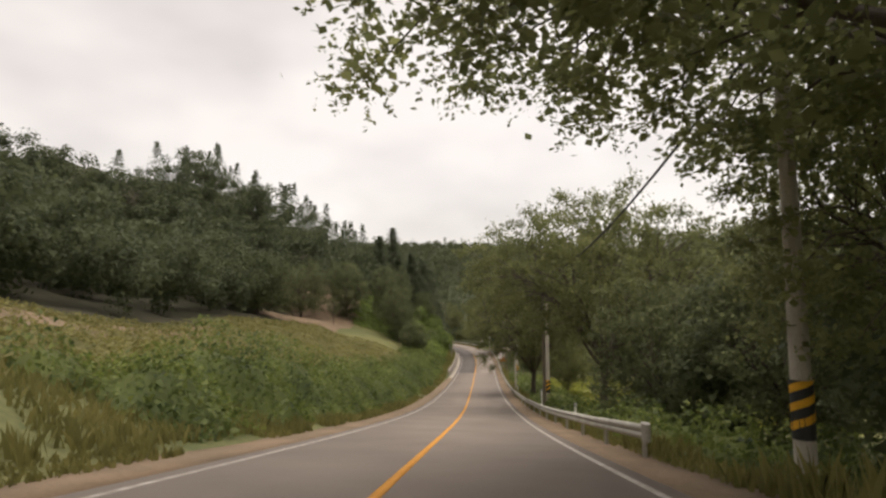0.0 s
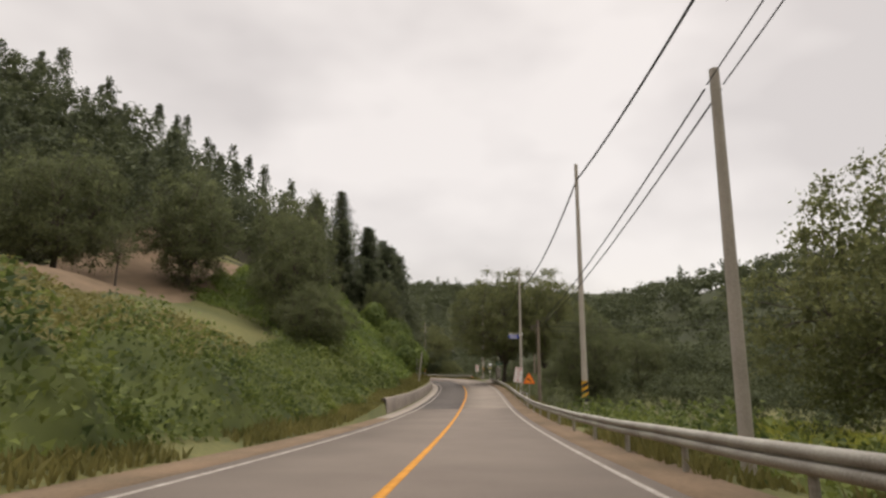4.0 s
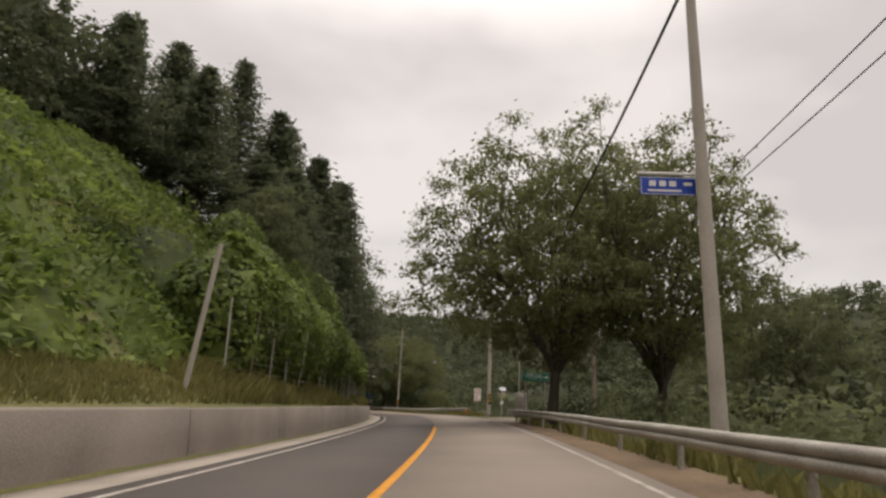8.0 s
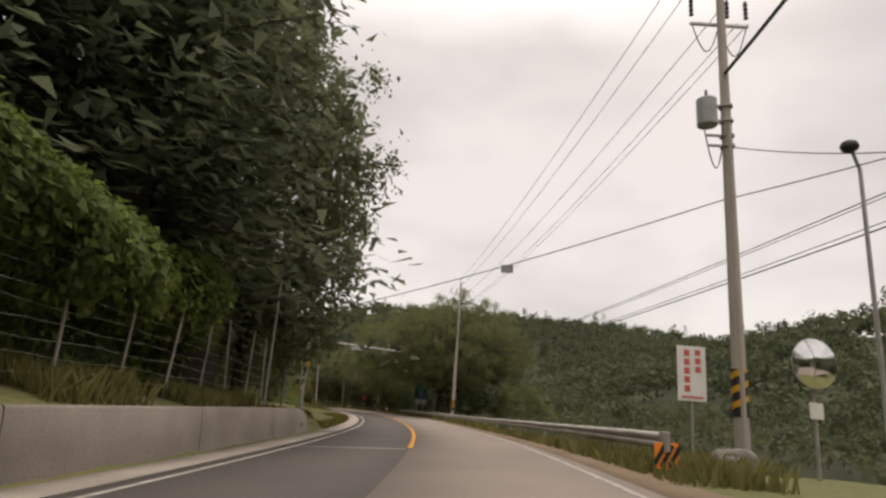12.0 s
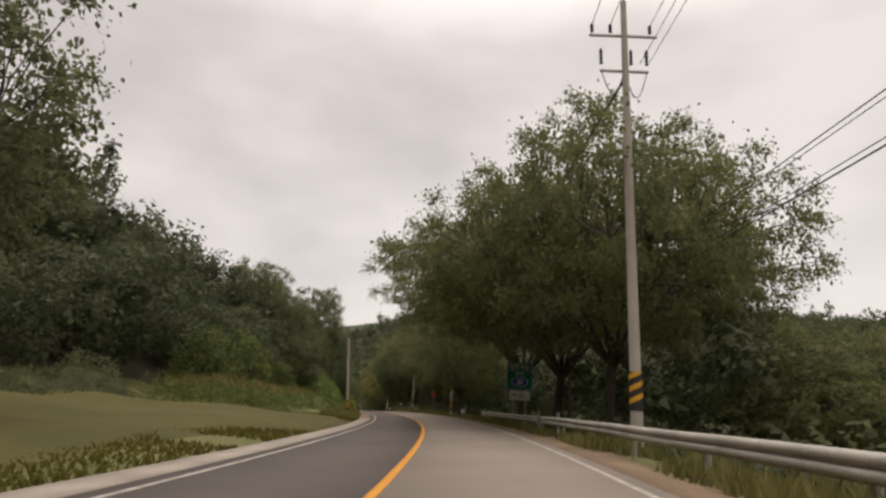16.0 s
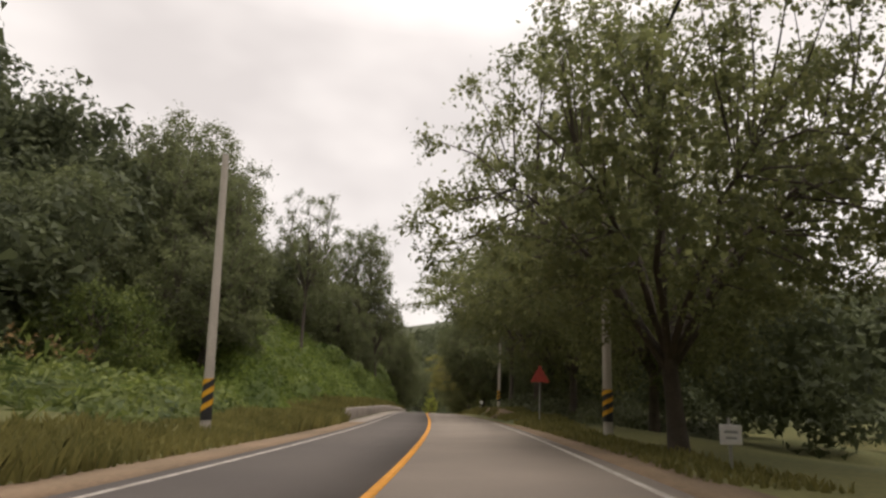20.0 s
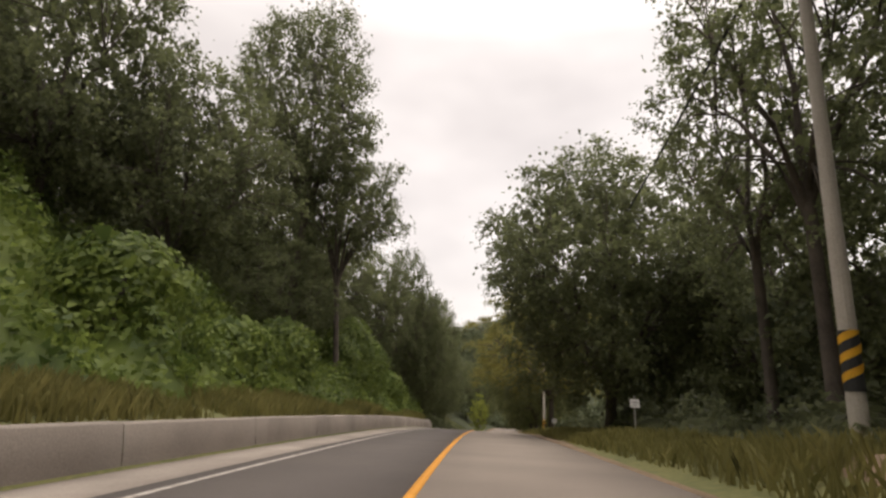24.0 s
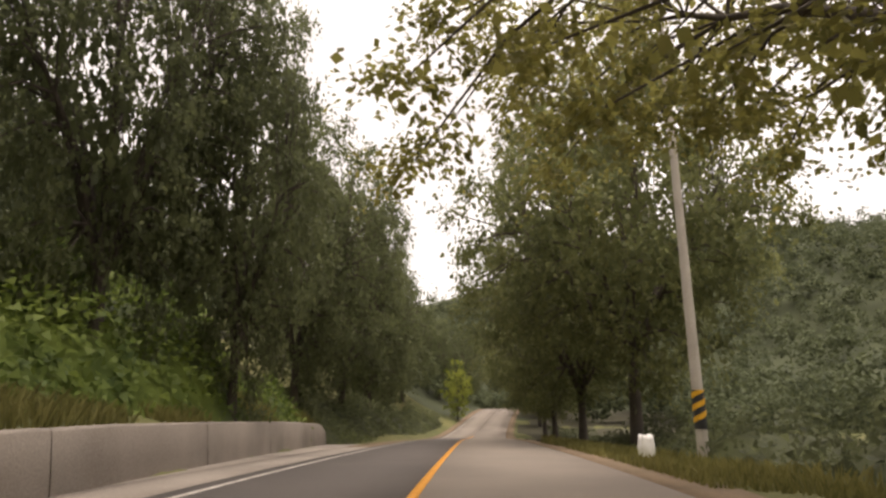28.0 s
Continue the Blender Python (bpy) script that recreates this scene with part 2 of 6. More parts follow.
# ---- materials ----
def material(name, colour, dark=None, rough=0.85, scale=3.0, fine=40.0, bump=0.2, metal=0.0, spread=(0.35, 0.65), each=0.0, spec=0.3):
    """Two scales of noise between two colours, with relief; each: how far single pieces differ."""
    m = bpy.data.materials.new(name)
    m.use_nodes = True
    n, l = m.node_tree.nodes, m.node_tree.links
    b = n["Principled BSDF"]
    b.inputs["Roughness"].default_value = rough
    b.inputs["Metallic"].default_value = metal
    b.inputs["Specular IOR Level"].default_value = spec
    dark = dark or tuple(c * .7 for c in colour)
    co = n.new("ShaderNodeTexCoord")
    big, small = n.new("ShaderNodeTexNoise"), n.new("ShaderNodeTexNoise")
    big.inputs["Scale"].default_value, big.inputs["Detail"].default_value = scale, 4
    small.inputs["Scale"].default_value, small.inputs["Detail"].default_value = fine, 3
    ramp = n.new("ShaderNodeValToRGB")
    ramp.color_ramp.elements[0].position, ramp.color_ramp.elements[1].position = spread
    ramp.color_ramp.elements[0].color, ramp.color_ramp.elements[1].color = (*dark, 1), (*colour, 1)
    add = n.new("ShaderNodeMath")
    add.operation = "MULTIPLY_ADD"
    add.inputs[1].default_value = 0.45
    l.new(co.outputs["Object"], big.inputs["Vector"])
    l.new(co.outputs["Object"], small.inputs["Vector"])
    l.new(small.outputs["Fac"], add.inputs[0])
    half = n.new("ShaderNodeMath")
    half.operation = "MULTIPLY"
    half.inputs[1].default_value = 0.6
    l.new(big.outputs["Fac"], half.inputs[0])
    l.new(half.outputs[0], add.inputs[2])
    l.new(add.outputs[0], ramp.inputs["Fac"])
    last = ramp.outputs["Color"]
    if each:
        info, hsv, mul = n.new("ShaderNodeObjectInfo"), n.new("ShaderNodeHueSaturation"), n.new("ShaderNodeMapRange")
        mul.inputs["To Min"].default_value, mul.inputs["To Max"].default_value = 1 - each, 1 + each
        l.new(info.outputs["Random"], mul.inputs["Value"])
        l.new(mul.outputs["Result"], hsv.inputs["Value"])
        l.new(last, hsv.inputs["Color"])
        last = hsv.outputs["Color"]
    l.new(last, b.inputs["Base Color"])
    if bump:
        bp = n.new("ShaderNodeBump")
        bp.inputs["Strength"].default_value, bp.inputs["Distance"].default_value = bump, 0.02
        l.new(small.outputs["Fac"], bp.inputs["Height"])
        l.new(bp.outputs["Normal"], b.inputs["Normal"])
    return m


def leafage(name, low, high, shine=0.45, through_light=0.35):
    """Leaves: colour by clump of leaves, with light coming through."""
    m = bpy.data.materials.new(name)
    m.use_nodes = True
    n, l = m.node_tree.nodes, m.node_tree.links
    b, out = n["Principled BSDF"], n["Material Output"]
    b.inputs["Roughness"].default_value = shine
    b.inputs["Specular IOR Level"].default_value = 0.16
    geo, co, noise_node = n.new("ShaderNodeNewGeometry"), n.new("ShaderNodeTexCoord"), n.new("ShaderNodeTexNoise")
    noise_node.inputs["Scale"].default_value = 0.45
    noise_node.inputs["Detail"].default_value = 3
    mid = n.new("ShaderNodeMath")
    mid.operation = "MULTIPLY_ADD"
    mid.inputs[1].default_value = 0.3
    half = n.new("ShaderNodeMath")
    half.operation = "MULTIPLY"
    half.inputs[1].default_value = 0.7
    l.new(co.outputs["Object"], noise_node.inputs["Vector"])
    l.new(noise_node.outputs["Fac"], half.inputs[0])
    l.new(geo.outputs["Random Per Island"], mid.inputs[0])
    l.new(half.outputs[0], mid.inputs[2])
    ramp = n.new("ShaderNodeValToRGB")
    ramp.color_ramp.elements[0].position, ramp.color_ramp.elements[1].position = 0.3, 0.72
    ramp.color_ramp.elements[0].color, ramp.color_ramp.elements[1].color = (*low, 1), (*high, 1)
    l.new(mid.outputs[0], ramp.inputs["Fac"])
    l.new(ramp.outputs["Color"], b.inputs["Base Color"])
    tr, mix = n.new("ShaderNodeBsdfTranslucent"), n.new("ShaderNodeMixShader")
    mix.inputs["Fac"].default_value = through_light
    thin = n.new("ShaderNodeMix")
    thin.data_type, thin.blend_type = "RGBA", "ADD"
    thin.inputs["Factor"].default_value = 0.55
    l.new(ramp.outputs["Color"], thin.inputs["A"])
    l.new(ramp.outputs["Color"], thin.inputs["B"])
    l.new(thin.outputs["Result"], tr.inputs["Color"])
    l.new(b.outputs[0], mix.inputs[1])
    l.new(tr.outputs[0], mix.inputs[2])
    l.new(mix.outputs[0], out.inputs["Surface"])
    return m


M_ASPHALT = material("worn_asphalt", (0.175, 0.145, 0.12), (0.125, 0.102, 0.085), 0.9, 0.35, 60, 0.25)
M_DARK = material("dark_asphalt", (0.088, 0.074, 0.065), (0.062, 0.053, 0.048), 0.85, 0.3, 60, 0.25)
M_PALE = material("pale_lane", (0.215, 0.18, 0.148), (0.16, 0.132, 0.109), 0.9, 0.3, 60, 0.25)
M_WHITE = material("white_road_paint", (0.40, 0.365, 0.325), (0.17, 0.145, 0.12), 0.8, 4, 50, 0.1)
M_YELLOW = material("yellow_road_paint", (0.55, 0.25, 0.03), (0.40, 0.17, 0.02), 0.8, 3, 50, 0.1)
M_CONC = material("concrete", (0.25, 0.214, 0.18), (0.15, 0.126, 0.105), 0.9, 0.5, 30, 0.25, each=0.05)
M_KERB = material("gutter_concrete", (0.30, 0.26, 0.215), (0.19, 0.162, 0.135), 0.9, 0.8, 30, 0.25, each=0.05)
M_POLE = material("pole_concrete", (0.40, 0.36, 0.31), (0.28, 0.25, 0.215), 0.85, 0.8, 25, 0.15)
M_WOODPOLE = material("dull_brown_pole", (0.19, 0.155, 0.12), (0.12, 0.095, 0.075), 0.9, 1.0, 25, 0.25)
M_STEEL = material("galvanised_steel", (0.42, 0.41, 0.38), (0.27, 0.26, 0.24), 0.5, 2, 40, 0.08, metal=0.55)
M_RAIL = material("weathered_guardrail", (0.40, 0.38, 0.33), (0.22, 0.20, 0.17), 0.6, 1.2, 30, 0.1, metal=0.35)
M_BLACK = material("black_rubber", (0.02, 0.02, 0.02), (0.012, 0.012, 0.012), 0.6, 5, 40, 0.05)
M_CABLE = material("dark_cable", (0.03, 0.029, 0.028), (0.02, 0.019, 0.018), 0.6, 5, 40, 0.0)
M_BARK = material("grey_bark", (0.10, 0.082, 0.066), (0.05, 0.041, 0.034), 0.95, 2, 22, 0.6)
M_DIRT = material("brown_soil", (0.19, 0.13, 0.082), (0.10, 0.074, 0.046), 0.95, 0.5, 12, 0.4)
M_STRIPEY = material("yellow_warning_paint", (0.60, 0.32, 0.02), (0.45, 0.22, 0.02), 0.6, 3, 40, 0.05)
M_STRIPEK = material("black_warning_paint", (0.03, 0.03, 0.03), (0.02, 0.02, 0.02), 0.6, 3, 40, 0.05)
M_RED = material("orange_red_sign", (0.72, 0.13, 0.03), (0.55, 0.09, 0.02), 0.4, 3, 40, 0.0)
# sign red with the tree shade put into its colour
M_DULLRED = material("shade_dimmed_red_sign", (0.30, 0.045, 0.03), (0.19, 0.03, 0.022), 0.6, 3, 40, 0.0)
M_ORANGE = material("orange_sign_field", (0.85, 0.26, 0.03), (0.75, 0.20, 0.02), 0.4, 3, 40, 0.0)
M_SIGNWHITE = material("white_sign_sheet", (0.72, 0.70, 0.68), (0.58, 0.55, 0.52), 0.45, 2, 30, 0.0)
M_SIGNBLUE = material("blue_sign_sheet", (0.02, 0.06, 0.36), (0.015, 0.045, 0.28), 0.4, 2, 30, 0.0)
M_SIGNGREEN = material("green_sign_sheet", (0.01, 0.17, 0.11), (0.008, 0.12, 0.08), 0.4, 2, 30, 0.0)
M_REDINK = material("faded_red_lettering", (0.50, 0.10, 0.08), (0.42, 0.12, 0.09), 0.6, 3, 30, 0.0)
M_GREYBOX = material("grey_painted_metal", (0.33, 0.33, 0.32), (0.24, 0.24, 0.23), 0.5, 2, 40, 0.05, metal=0.2)
M_ROCK = material("grey_stone", (0.20, 0.18, 0.155), (0.10, 0.09, 0.078), 0.95, 1.2, 10, 0.6)
M_ZELK = leafage("zelkova_leaves", (0.082, 0.092, 0.040), (0.165, 0.170, 0.068), 0.5, 0.55)
# bush leaves with shade painted into their colour, for the dark undergrowth
M_SHADE = leafage("shade_toned_bush_leaves", (0.054, 0.060, 0.034), (0.102, 0.110, 0.052), 0.5, 0.5)
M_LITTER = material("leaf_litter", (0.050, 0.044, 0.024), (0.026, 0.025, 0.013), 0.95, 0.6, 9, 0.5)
M_WARM = leafage("yellowing_leaves", (0.105, 0.103, 0.032), (0.235, 0.215, 0.062), 0.5, 0.55)
M_DEEP = leafage("dark_broad_leaves", (0.072, 0.080, 0.041), (0.135, 0.148, 0.066), 0.5, 0.55)
M_FIR = leafage("conifer_needles", (0.056, 0.066, 0.040), (0.108, 0.122, 0.064), 0.6, 0.4)
M_WOODS = leafage("hill_wood_leaves", (0.046, 0.055, 0.030), (0.094, 0.106, 0.050), 0.7, 0.3)
M_KUDZU = leafage("kudzu_leaves", (0.050, 0.075, 0.019), (0.165, 0.205, 0.045), 0.5, 0.4)
M_YOUNG = leafage("young_leaves", (0.15, 0.175, 0.03), (0.30, 0.32, 0.06), 0.5, 0.4)
M_HEDGE = leafage("bush_leaves", (0.036, 0.055, 0.017), (0.160, 0.185, 0.048), 0.5, 0.4)
M_GRASS = leafage("verge_grass", (0.095, 0.093, 0.030), (0.20, 0.178, 0.062), 0.6, 0.35)
M_PADDY = leafage("rice_plants", (0.13, 0.15, 0.030), (0.27, 0.27, 0.060), 0.6, 0.35)
M_LAWN = leafage("mown_grass", (0.070, 0.066, 0.014), (0.140, 0.122, 0.028), 0.6, 0.3)


def ground_material():
    m = material("meadow_ground", (0.135, 0.125, 0.045), (0.055, 0.065, 0.022), 0.95, 0.12, 6, 0.5)
    return m


M_GROUND = ground_material()
M_HILL = material("wooded_hill_ground", (0.050, 0.056, 0.025), (0.026, 0.031, 0.015), 0.95, 0.08, 3, 0.5)


# ---- building helpers ----
def mesh_of(name, verts, faces, mat, smooth=False):
    """A mesh from arrays of places and of equal-sided faces."""
    verts, faces = np.asarray(verts, np.float32), np.asarray(faces, np.int32)
    me = bpy.data.meshes.new(name)
    me.vertices.add(len(verts))
    me.vertices.foreach_set("co", verts.ravel())
    k = faces.shape[1]
    me.loops.add(faces.size)
    me.loops.foreach_set("vertex_index", faces.ravel())
    me.polygons.add(len(faces))
    me.polygons.foreach_set("loop_start", np.arange(0, faces.size, k, dtype=np.int32))
    if smooth:
        me.polygons.foreach_set("use_smooth", np.ones(len(faces), bool))
    me.materials.append(mat)
    me.update(calc_edges=True)
    me.validate()
    return me


def part(name, bm, mat, parent, label=""):
    """One bmesh as one mesh object under a thing."""
    me = bpy.data.meshes.new(name)
    bm.to_mesh(me)
    bm.free()
    me.materials.append(mat)
    ob = new(name, me)
    ob.parent = parent
    if label:
        tagged(ob, label)
    return ob


def piece(name, me, parent, m=None, label=""):
    """A mesh object on given mesh data under a thing."""
    ob = new(name, me)
    ob.parent = parent
    if m is not None:
        ob.matrix_basis = m
    if label:
        tagged(ob, label)
    return ob


def box(bm, size, m=Matrix(), bevel=0.0):
    r = bmesh.ops.create_cube(bm, size=1.0, matrix=m @ Matrix.Diagonal((*size, 1)))
    if bevel:
        edges = list({e for v in r["verts"] for e in v.link_edges})
        bmesh.ops.bevel(bm, geom=edges, offset=bevel, segments=1, affect="EDGES", clamp_overlap=True)
    return bm


def rod(bm, a, b, r0, r1=None, sides=8):
    """A tapered round bar from a to b."""
    a, b = Vector(a), Vector(b)
    d = b - a
    m = Matrix.Translation((a + b) / 2) @ d.to_track_quat("Z", "Y").to_matrix().to_4x4()
    bmesh.ops.create_cone(bm, cap_ends=True, segments=sides, radius1=r0, radius2=r0 if r1 is None else r1, depth=d.length, matrix=m)
    return bm


def empty(name, m, label, category, group="", kind=""):
    ob = new(name)
    ob.matrix_basis = m
    return tagged(ob, label, category, group, kind)


def tube(points, radii, sides=6):
    """Rings along points: arrays of places and quads."""
    pts = np.asarray(points, float)
    d = np.gradient(pts, axis=0)
    d /= np.linalg.norm(d, axis=1, keepdims=True) + 1e-9
    ref = np.where(np.abs(d[:, 2:3]) > .9, np.array([[1., 0, 0]]), np.array([[0, 0, 1.]]))
    u = np.cross(d, ref)
    u /= np.linalg.norm(u, axis=1, keepdims=True) + 1e-9
    v = np.cross(d, u)
    a = np.linspace(0, 2 * np.pi, sides, endpoint=False)
    ring = pts[:, None] + np.asarray(radii)[:, None, None] * (np.cos(a)[None, :, None] * u[:, None] + np.sin(a)[None, :, None] * v[:, None])
    n = len(pts)
    i = np.arange((n - 1) * sides)
    r, c = i // sides, i % sides
    quads = np.stack([r * sides + c, r * sides + (c + 1) % sides, (r + 1) * sides + (c + 1) % sides, (r + 1) * sides + c], 1)
    return ring.reshape(-1, 3), quads


def joined(chunks):
    """Several (places, faces) as one."""
    vs, fs, n = [], [], 0
    for v, f in chunks:
        vs.append(v)
        fs.append(np.asarray(f) + n)
        n += len(v)
    return np.concatenate(vs), np.concatenate(fs)


def leaves(rng, places, size, normal=None, loose=0.8, long=1.6, droop=0.0, kite=False):
    """Pointed leaf quads at places; normal: which way their faces tend to look."""
    n = len(places)
    nrm = rng.normal(size=(n, 3)) * loose
    nrm += np.array([0, 0, 1.0]) if normal is None else normal
    nrm /= np.linalg.norm(nrm, axis=1, keepdims=True) + 1e-9
    t = rng.normal(size=(n, 3))
    t[:, 2] -= droop
    t -= (t * nrm).sum(1, keepdims=True) * nrm
    t /= np.linalg.norm(t, axis=1, keepdims=True) + 1e-9
    b = np.cross(nrm, t)
    sz = size * rng.uniform(.6, 1.35, (n, 1))
    w = sz / long
    q = places + t * sz
    if kite:
        mid = places + t * sz * .45
        v = np.stack([places, mid + b * w * .5 - nrm * w * .12, q - nrm * w * .1, mid - b * w * .5 - nrm * w * .12], 1).reshape(-1, 3)
        return v, np.arange(4 * n).reshape(-1, 4)
    v = np.stack([places, q + b * w * .5 - nrm * w * .1, q * .8 + places * .2 - b * w * .5 - nrm * w * .1], 1).reshape(-1, 3)
    f = np.arange(3 * n).reshape(-1, 3)
    return v, f


# ---- ground: one sheet to the horizon ----
def build_ground():
    lats = np.concatenate([[-2400, -1200, -600, -400, -320, -280], np.arange(-240, -90, 15), np.arange(-90, -30, 6), np.arange(-30, -9, 2),
                           [-9, -8.4, -7.8, -7.4, -7.1, -6.8, -6.5, -6.2, -5.9, -5.6, -5.3, -5.05, -4.9, -4.65, -4.5, -4.0, -2, 0, 2, 4.0, 4.6, 5.2, 6, 7, 8, 9], np.arange(10, 30, 2),
                           np.arange(30, 90, 6), np.arange(90, 345, 15), [400, 520, 800, 1400, 2400]])
    sts = np.concatenate([[-1800, -700, -300, -180], np.arange(-120, 380, 3), np.arange(381, 418, 1), np.arange(420, 470, 3), np.arange(480, 960, 12), [1000, 1500, 2600]])
    s, lat = np.meshgrid(sts, lats, indexing="ij")
    p = spot(s, lat, -0.03)
    a, b = len(sts), len(lats)
    i = np.arange((a - 1) * (b - 1))
    r, c = i // (b - 1), i % (b - 1)
    quads = np.stack([r * b + c, r * b + c + 1, (r + 1) * b + c + 1, (r + 1) * b + c], 1)
    me = mesh_of("ground", p.reshape(-1, 3), quads, M_GROUND, True)
    me.materials.append(M_HILL)
    far = (np.abs(lat) + 9 * np.sin(s * .045) + 6 * np.sin(s * .11 + 1) > 72) | (s > 470)
    me.polygons.foreach_set("material_index", far.ravel()[quads[:, 0]].astype(np.int32))
    ob = new("ground", me)
    return tagged(ob, "uneven green and brown ground of fields and wooded hills", "ground", kind="structure")


ground = build_ground()


def ribbon(name, mat, s0, s1, lat0, lat1, up=0.0, thick=0.05, step=2.0, wobble=0.0):
    """A strip along the road between two offsets, with its sides turned down."""
    s = np.arange(s0, s1 + .01, step)
    w = wobble * (np.sin(s * .9) + .6 * np.sin(s * 2.3 + 1))
    rows = []
    for lat, z in ((lat0, up - thick), (lat0, up), ((lat0 + lat1) / 2, up), (lat1, up), (lat1, up - thick)):
        off = lat + (w if lat == lat1 and abs(lat1) > abs(lat0) else 0) + (w if lat == lat0 and abs(lat0) > abs(lat1) else 0)
        c, hd, bk = centre(s)
        off = off + 0 * s
        rows.append(np.stack([c[:, 0] + off * np.cos(hd), c[:, 1] + off * np.sin(hd), c[:, 2] + bk * np.clip(off, -5, 5) + z], 1))
    v = np.stack(rows, 1)
    n, k = v.shape[:2]
    i = np.arange((n - 1) * (k - 1))
    r, c = i // (k - 1), i % (k - 1)
    q = np.stack([r * k + c, r * k + c + 1, (r + 1) * k + c + 1, (r + 1) * k + c], 1)
    return new(name, mesh_of(name, v.reshape(-1, 3), q, mat, False))


# ---- road ----
PATCH = 110.0
road = empty("road", Matrix(), "two-lane worn asphalt country road with pale and dark resurfaced lanes", "road", kind="structure")
for nm, mt, a, b, l0, l1 in (("old_surface", M_ASPHALT, -120, PATCH, -3.6, 3.9), ("dark_lane", M_DARK, PATCH, 440, -3.6, 0.0), ("pale_lane", M_PALE, 440, 640, -3.6, 0.0), ("pale_lane", M_PALE, PATCH, 640, 0.0, 3.9)):
    ob = ribbon(nm, mt, a, b, l0, l1, 0.012)
    ob.parent = road
for nm, mt, a, b, l0, l1 in (("yellow_centre_line", M_YELLOW, -120, 152, -0.075, 0.075), ("yellow_centre_line", M_YELLOW, 187.5, 450, -0.075, 0.075),
                             ("white_edge_line", M_WHITE, -120, 640, -3.26, -3.14), ("white_edge_line", M_WHITE, -120, 157, 3.5, 3.62), ("white_edge_line", M_WHITE, 178, 300, 3.5, 3.62)):
    ob = ribbon(nm, mt, a, b, l0, l1, 0.018)
    ob.parent = road
ob = ribbon("stop_line", M_WHITE, 186.9, 187.15, -3.14, -0.1, 0.0185, step=0.25)
ob.parent = road

# ---- shoulders and concrete edges ----
def setting(ob, label, category):
    return tagged(ob, label, category, kind="structure")


setting(ribbon("shoulder", M_DIRT, -120, 104, -5.0, -3.6, 0.002, wobble=0.12), "brown dirt shoulder with thin dry grass", "shoulder")
setting(ribbon("gutter", M_KERB, 100, 198, -4.5, -3.6, 0.006), "concrete gutter along the foot of the wall", "gutter")
setting(ribbon("gutter", M_KERB, 198, 268, -4.5, -3.6, 0.03), "pale concrete gutter edging the grass verge", "gutter")
setting(ribbon("shoulder", M_DIRT, 268, 302.4, -4.9, -3.6, 0.004, wobble=0.1), "brown dirt shoulder beside the lane", "shoulder")
setting(ribbon("gutter", M_CONC, 302.4, 403, -4.95, -3.6, 0.006), "worn concrete gutter along the foot of the wall", "gutter")
setting(ribbon("shoulder", M_DIRT, 403, 640, -4.95, -3.6, 0.004, wobble=0.1), "brown dirt shoulder beside the lane", "shoulder")
setting(ribbon("shoulder", M_DIRT, -120, 158, 3.9, 5.1, -0.004, wobble=0.1), "brown dirt shoulder under the guardrail", "shoulder")
setting(ribbon("shoulder", M_DIRT, 178, 640, 3.9, 4.9, -0.004, wobble=0.12), "brown dirt and grass shoulder", "shoulder")
setting(ribbon("side_road", M_PALE, 157.5, 178.5, 3.9, 30, 0.008, step=1.5), "pale concrete mouth of a side road", "road")


# ---- retaining walls, cast in lengths ----
def wall_run(name, s0, s1, face, tops, label, length=6.0):
    """A cast wall with a battered face; face and tops: (station, offset) and (station, height) pairs along it. Its last length slopes down to the ground."""
    root = empty(name, Matrix(), label, "wall", kind="structure")
    n = max(1, round((s1 - s0) / length))
    step = (s1 - s0) / n
    for k in range(n):
        a, b = s0 + k * step + .012, s0 + (k + 1) * step - .012
        s = np.linspace(a, b, 7)
        c, hd, bk = centre(s)
        out = np.interp(s, [t[0] for t in face], [t[1] for t in face])
        high = np.interp(s, [t[0] for t in tops], [t[1] for t in tops]) + .006 * math.sin(k * 2.1)
        if k == n - 1:
            high = np.where(s > b - 1.3, high * (1 - .35 * (s - b + 1.3) / 1.3), high)
        rows = []
        for off, z, share in ((0, -.25, 0), (-.03, .0, .35), (-.08, -.05, 1), (-.12, 0, 1), (-.34, 0, 1), (-.38, -.06, 1), (-.38, -.25, 0)):
            o = out + off
            rows.append(np.stack([c[:, 0] + o * np.cos(hd), c[:, 1] + o * np.sin(hd), c[:, 2] + bk * o + z + share * high], 1))
        v = np.stack(rows, 1)
        m, q = v.shape[:2]
        faces = [(r * q + e, r * q + e + 1, (r + 1) * q + e + 1, (r + 1) * q + e) for r in range(m - 1) for e in range(q - 1)]
        for r0 in (0, (m - 1) * q):
            faces += [(r0, r0 + 1, r0 + 5, r0 + 6), (r0 + 2, r0 + 3, r0 + 4, r0 + 5)]
        piece("wall_panel", mesh_of("wall_panel", v.reshape(-1, 3), faces, M_CONC), root)
    return root


wall_run("retaining_wall_1", 104.0, 196.0, ((104, -4.5),), ((104, 1.02), (196, 1.02)), "low grey concrete retaining wall under an overgrown slope")
wall_run("retaining_wall_2", 302.6, 407.6, ((385, -4.9), (408, -6.9)), ((302, .76), (379, .76), (386, .95), (398, 1.04), (408, 1.03)), "low grey concrete retaining wall under a kudzu bank")


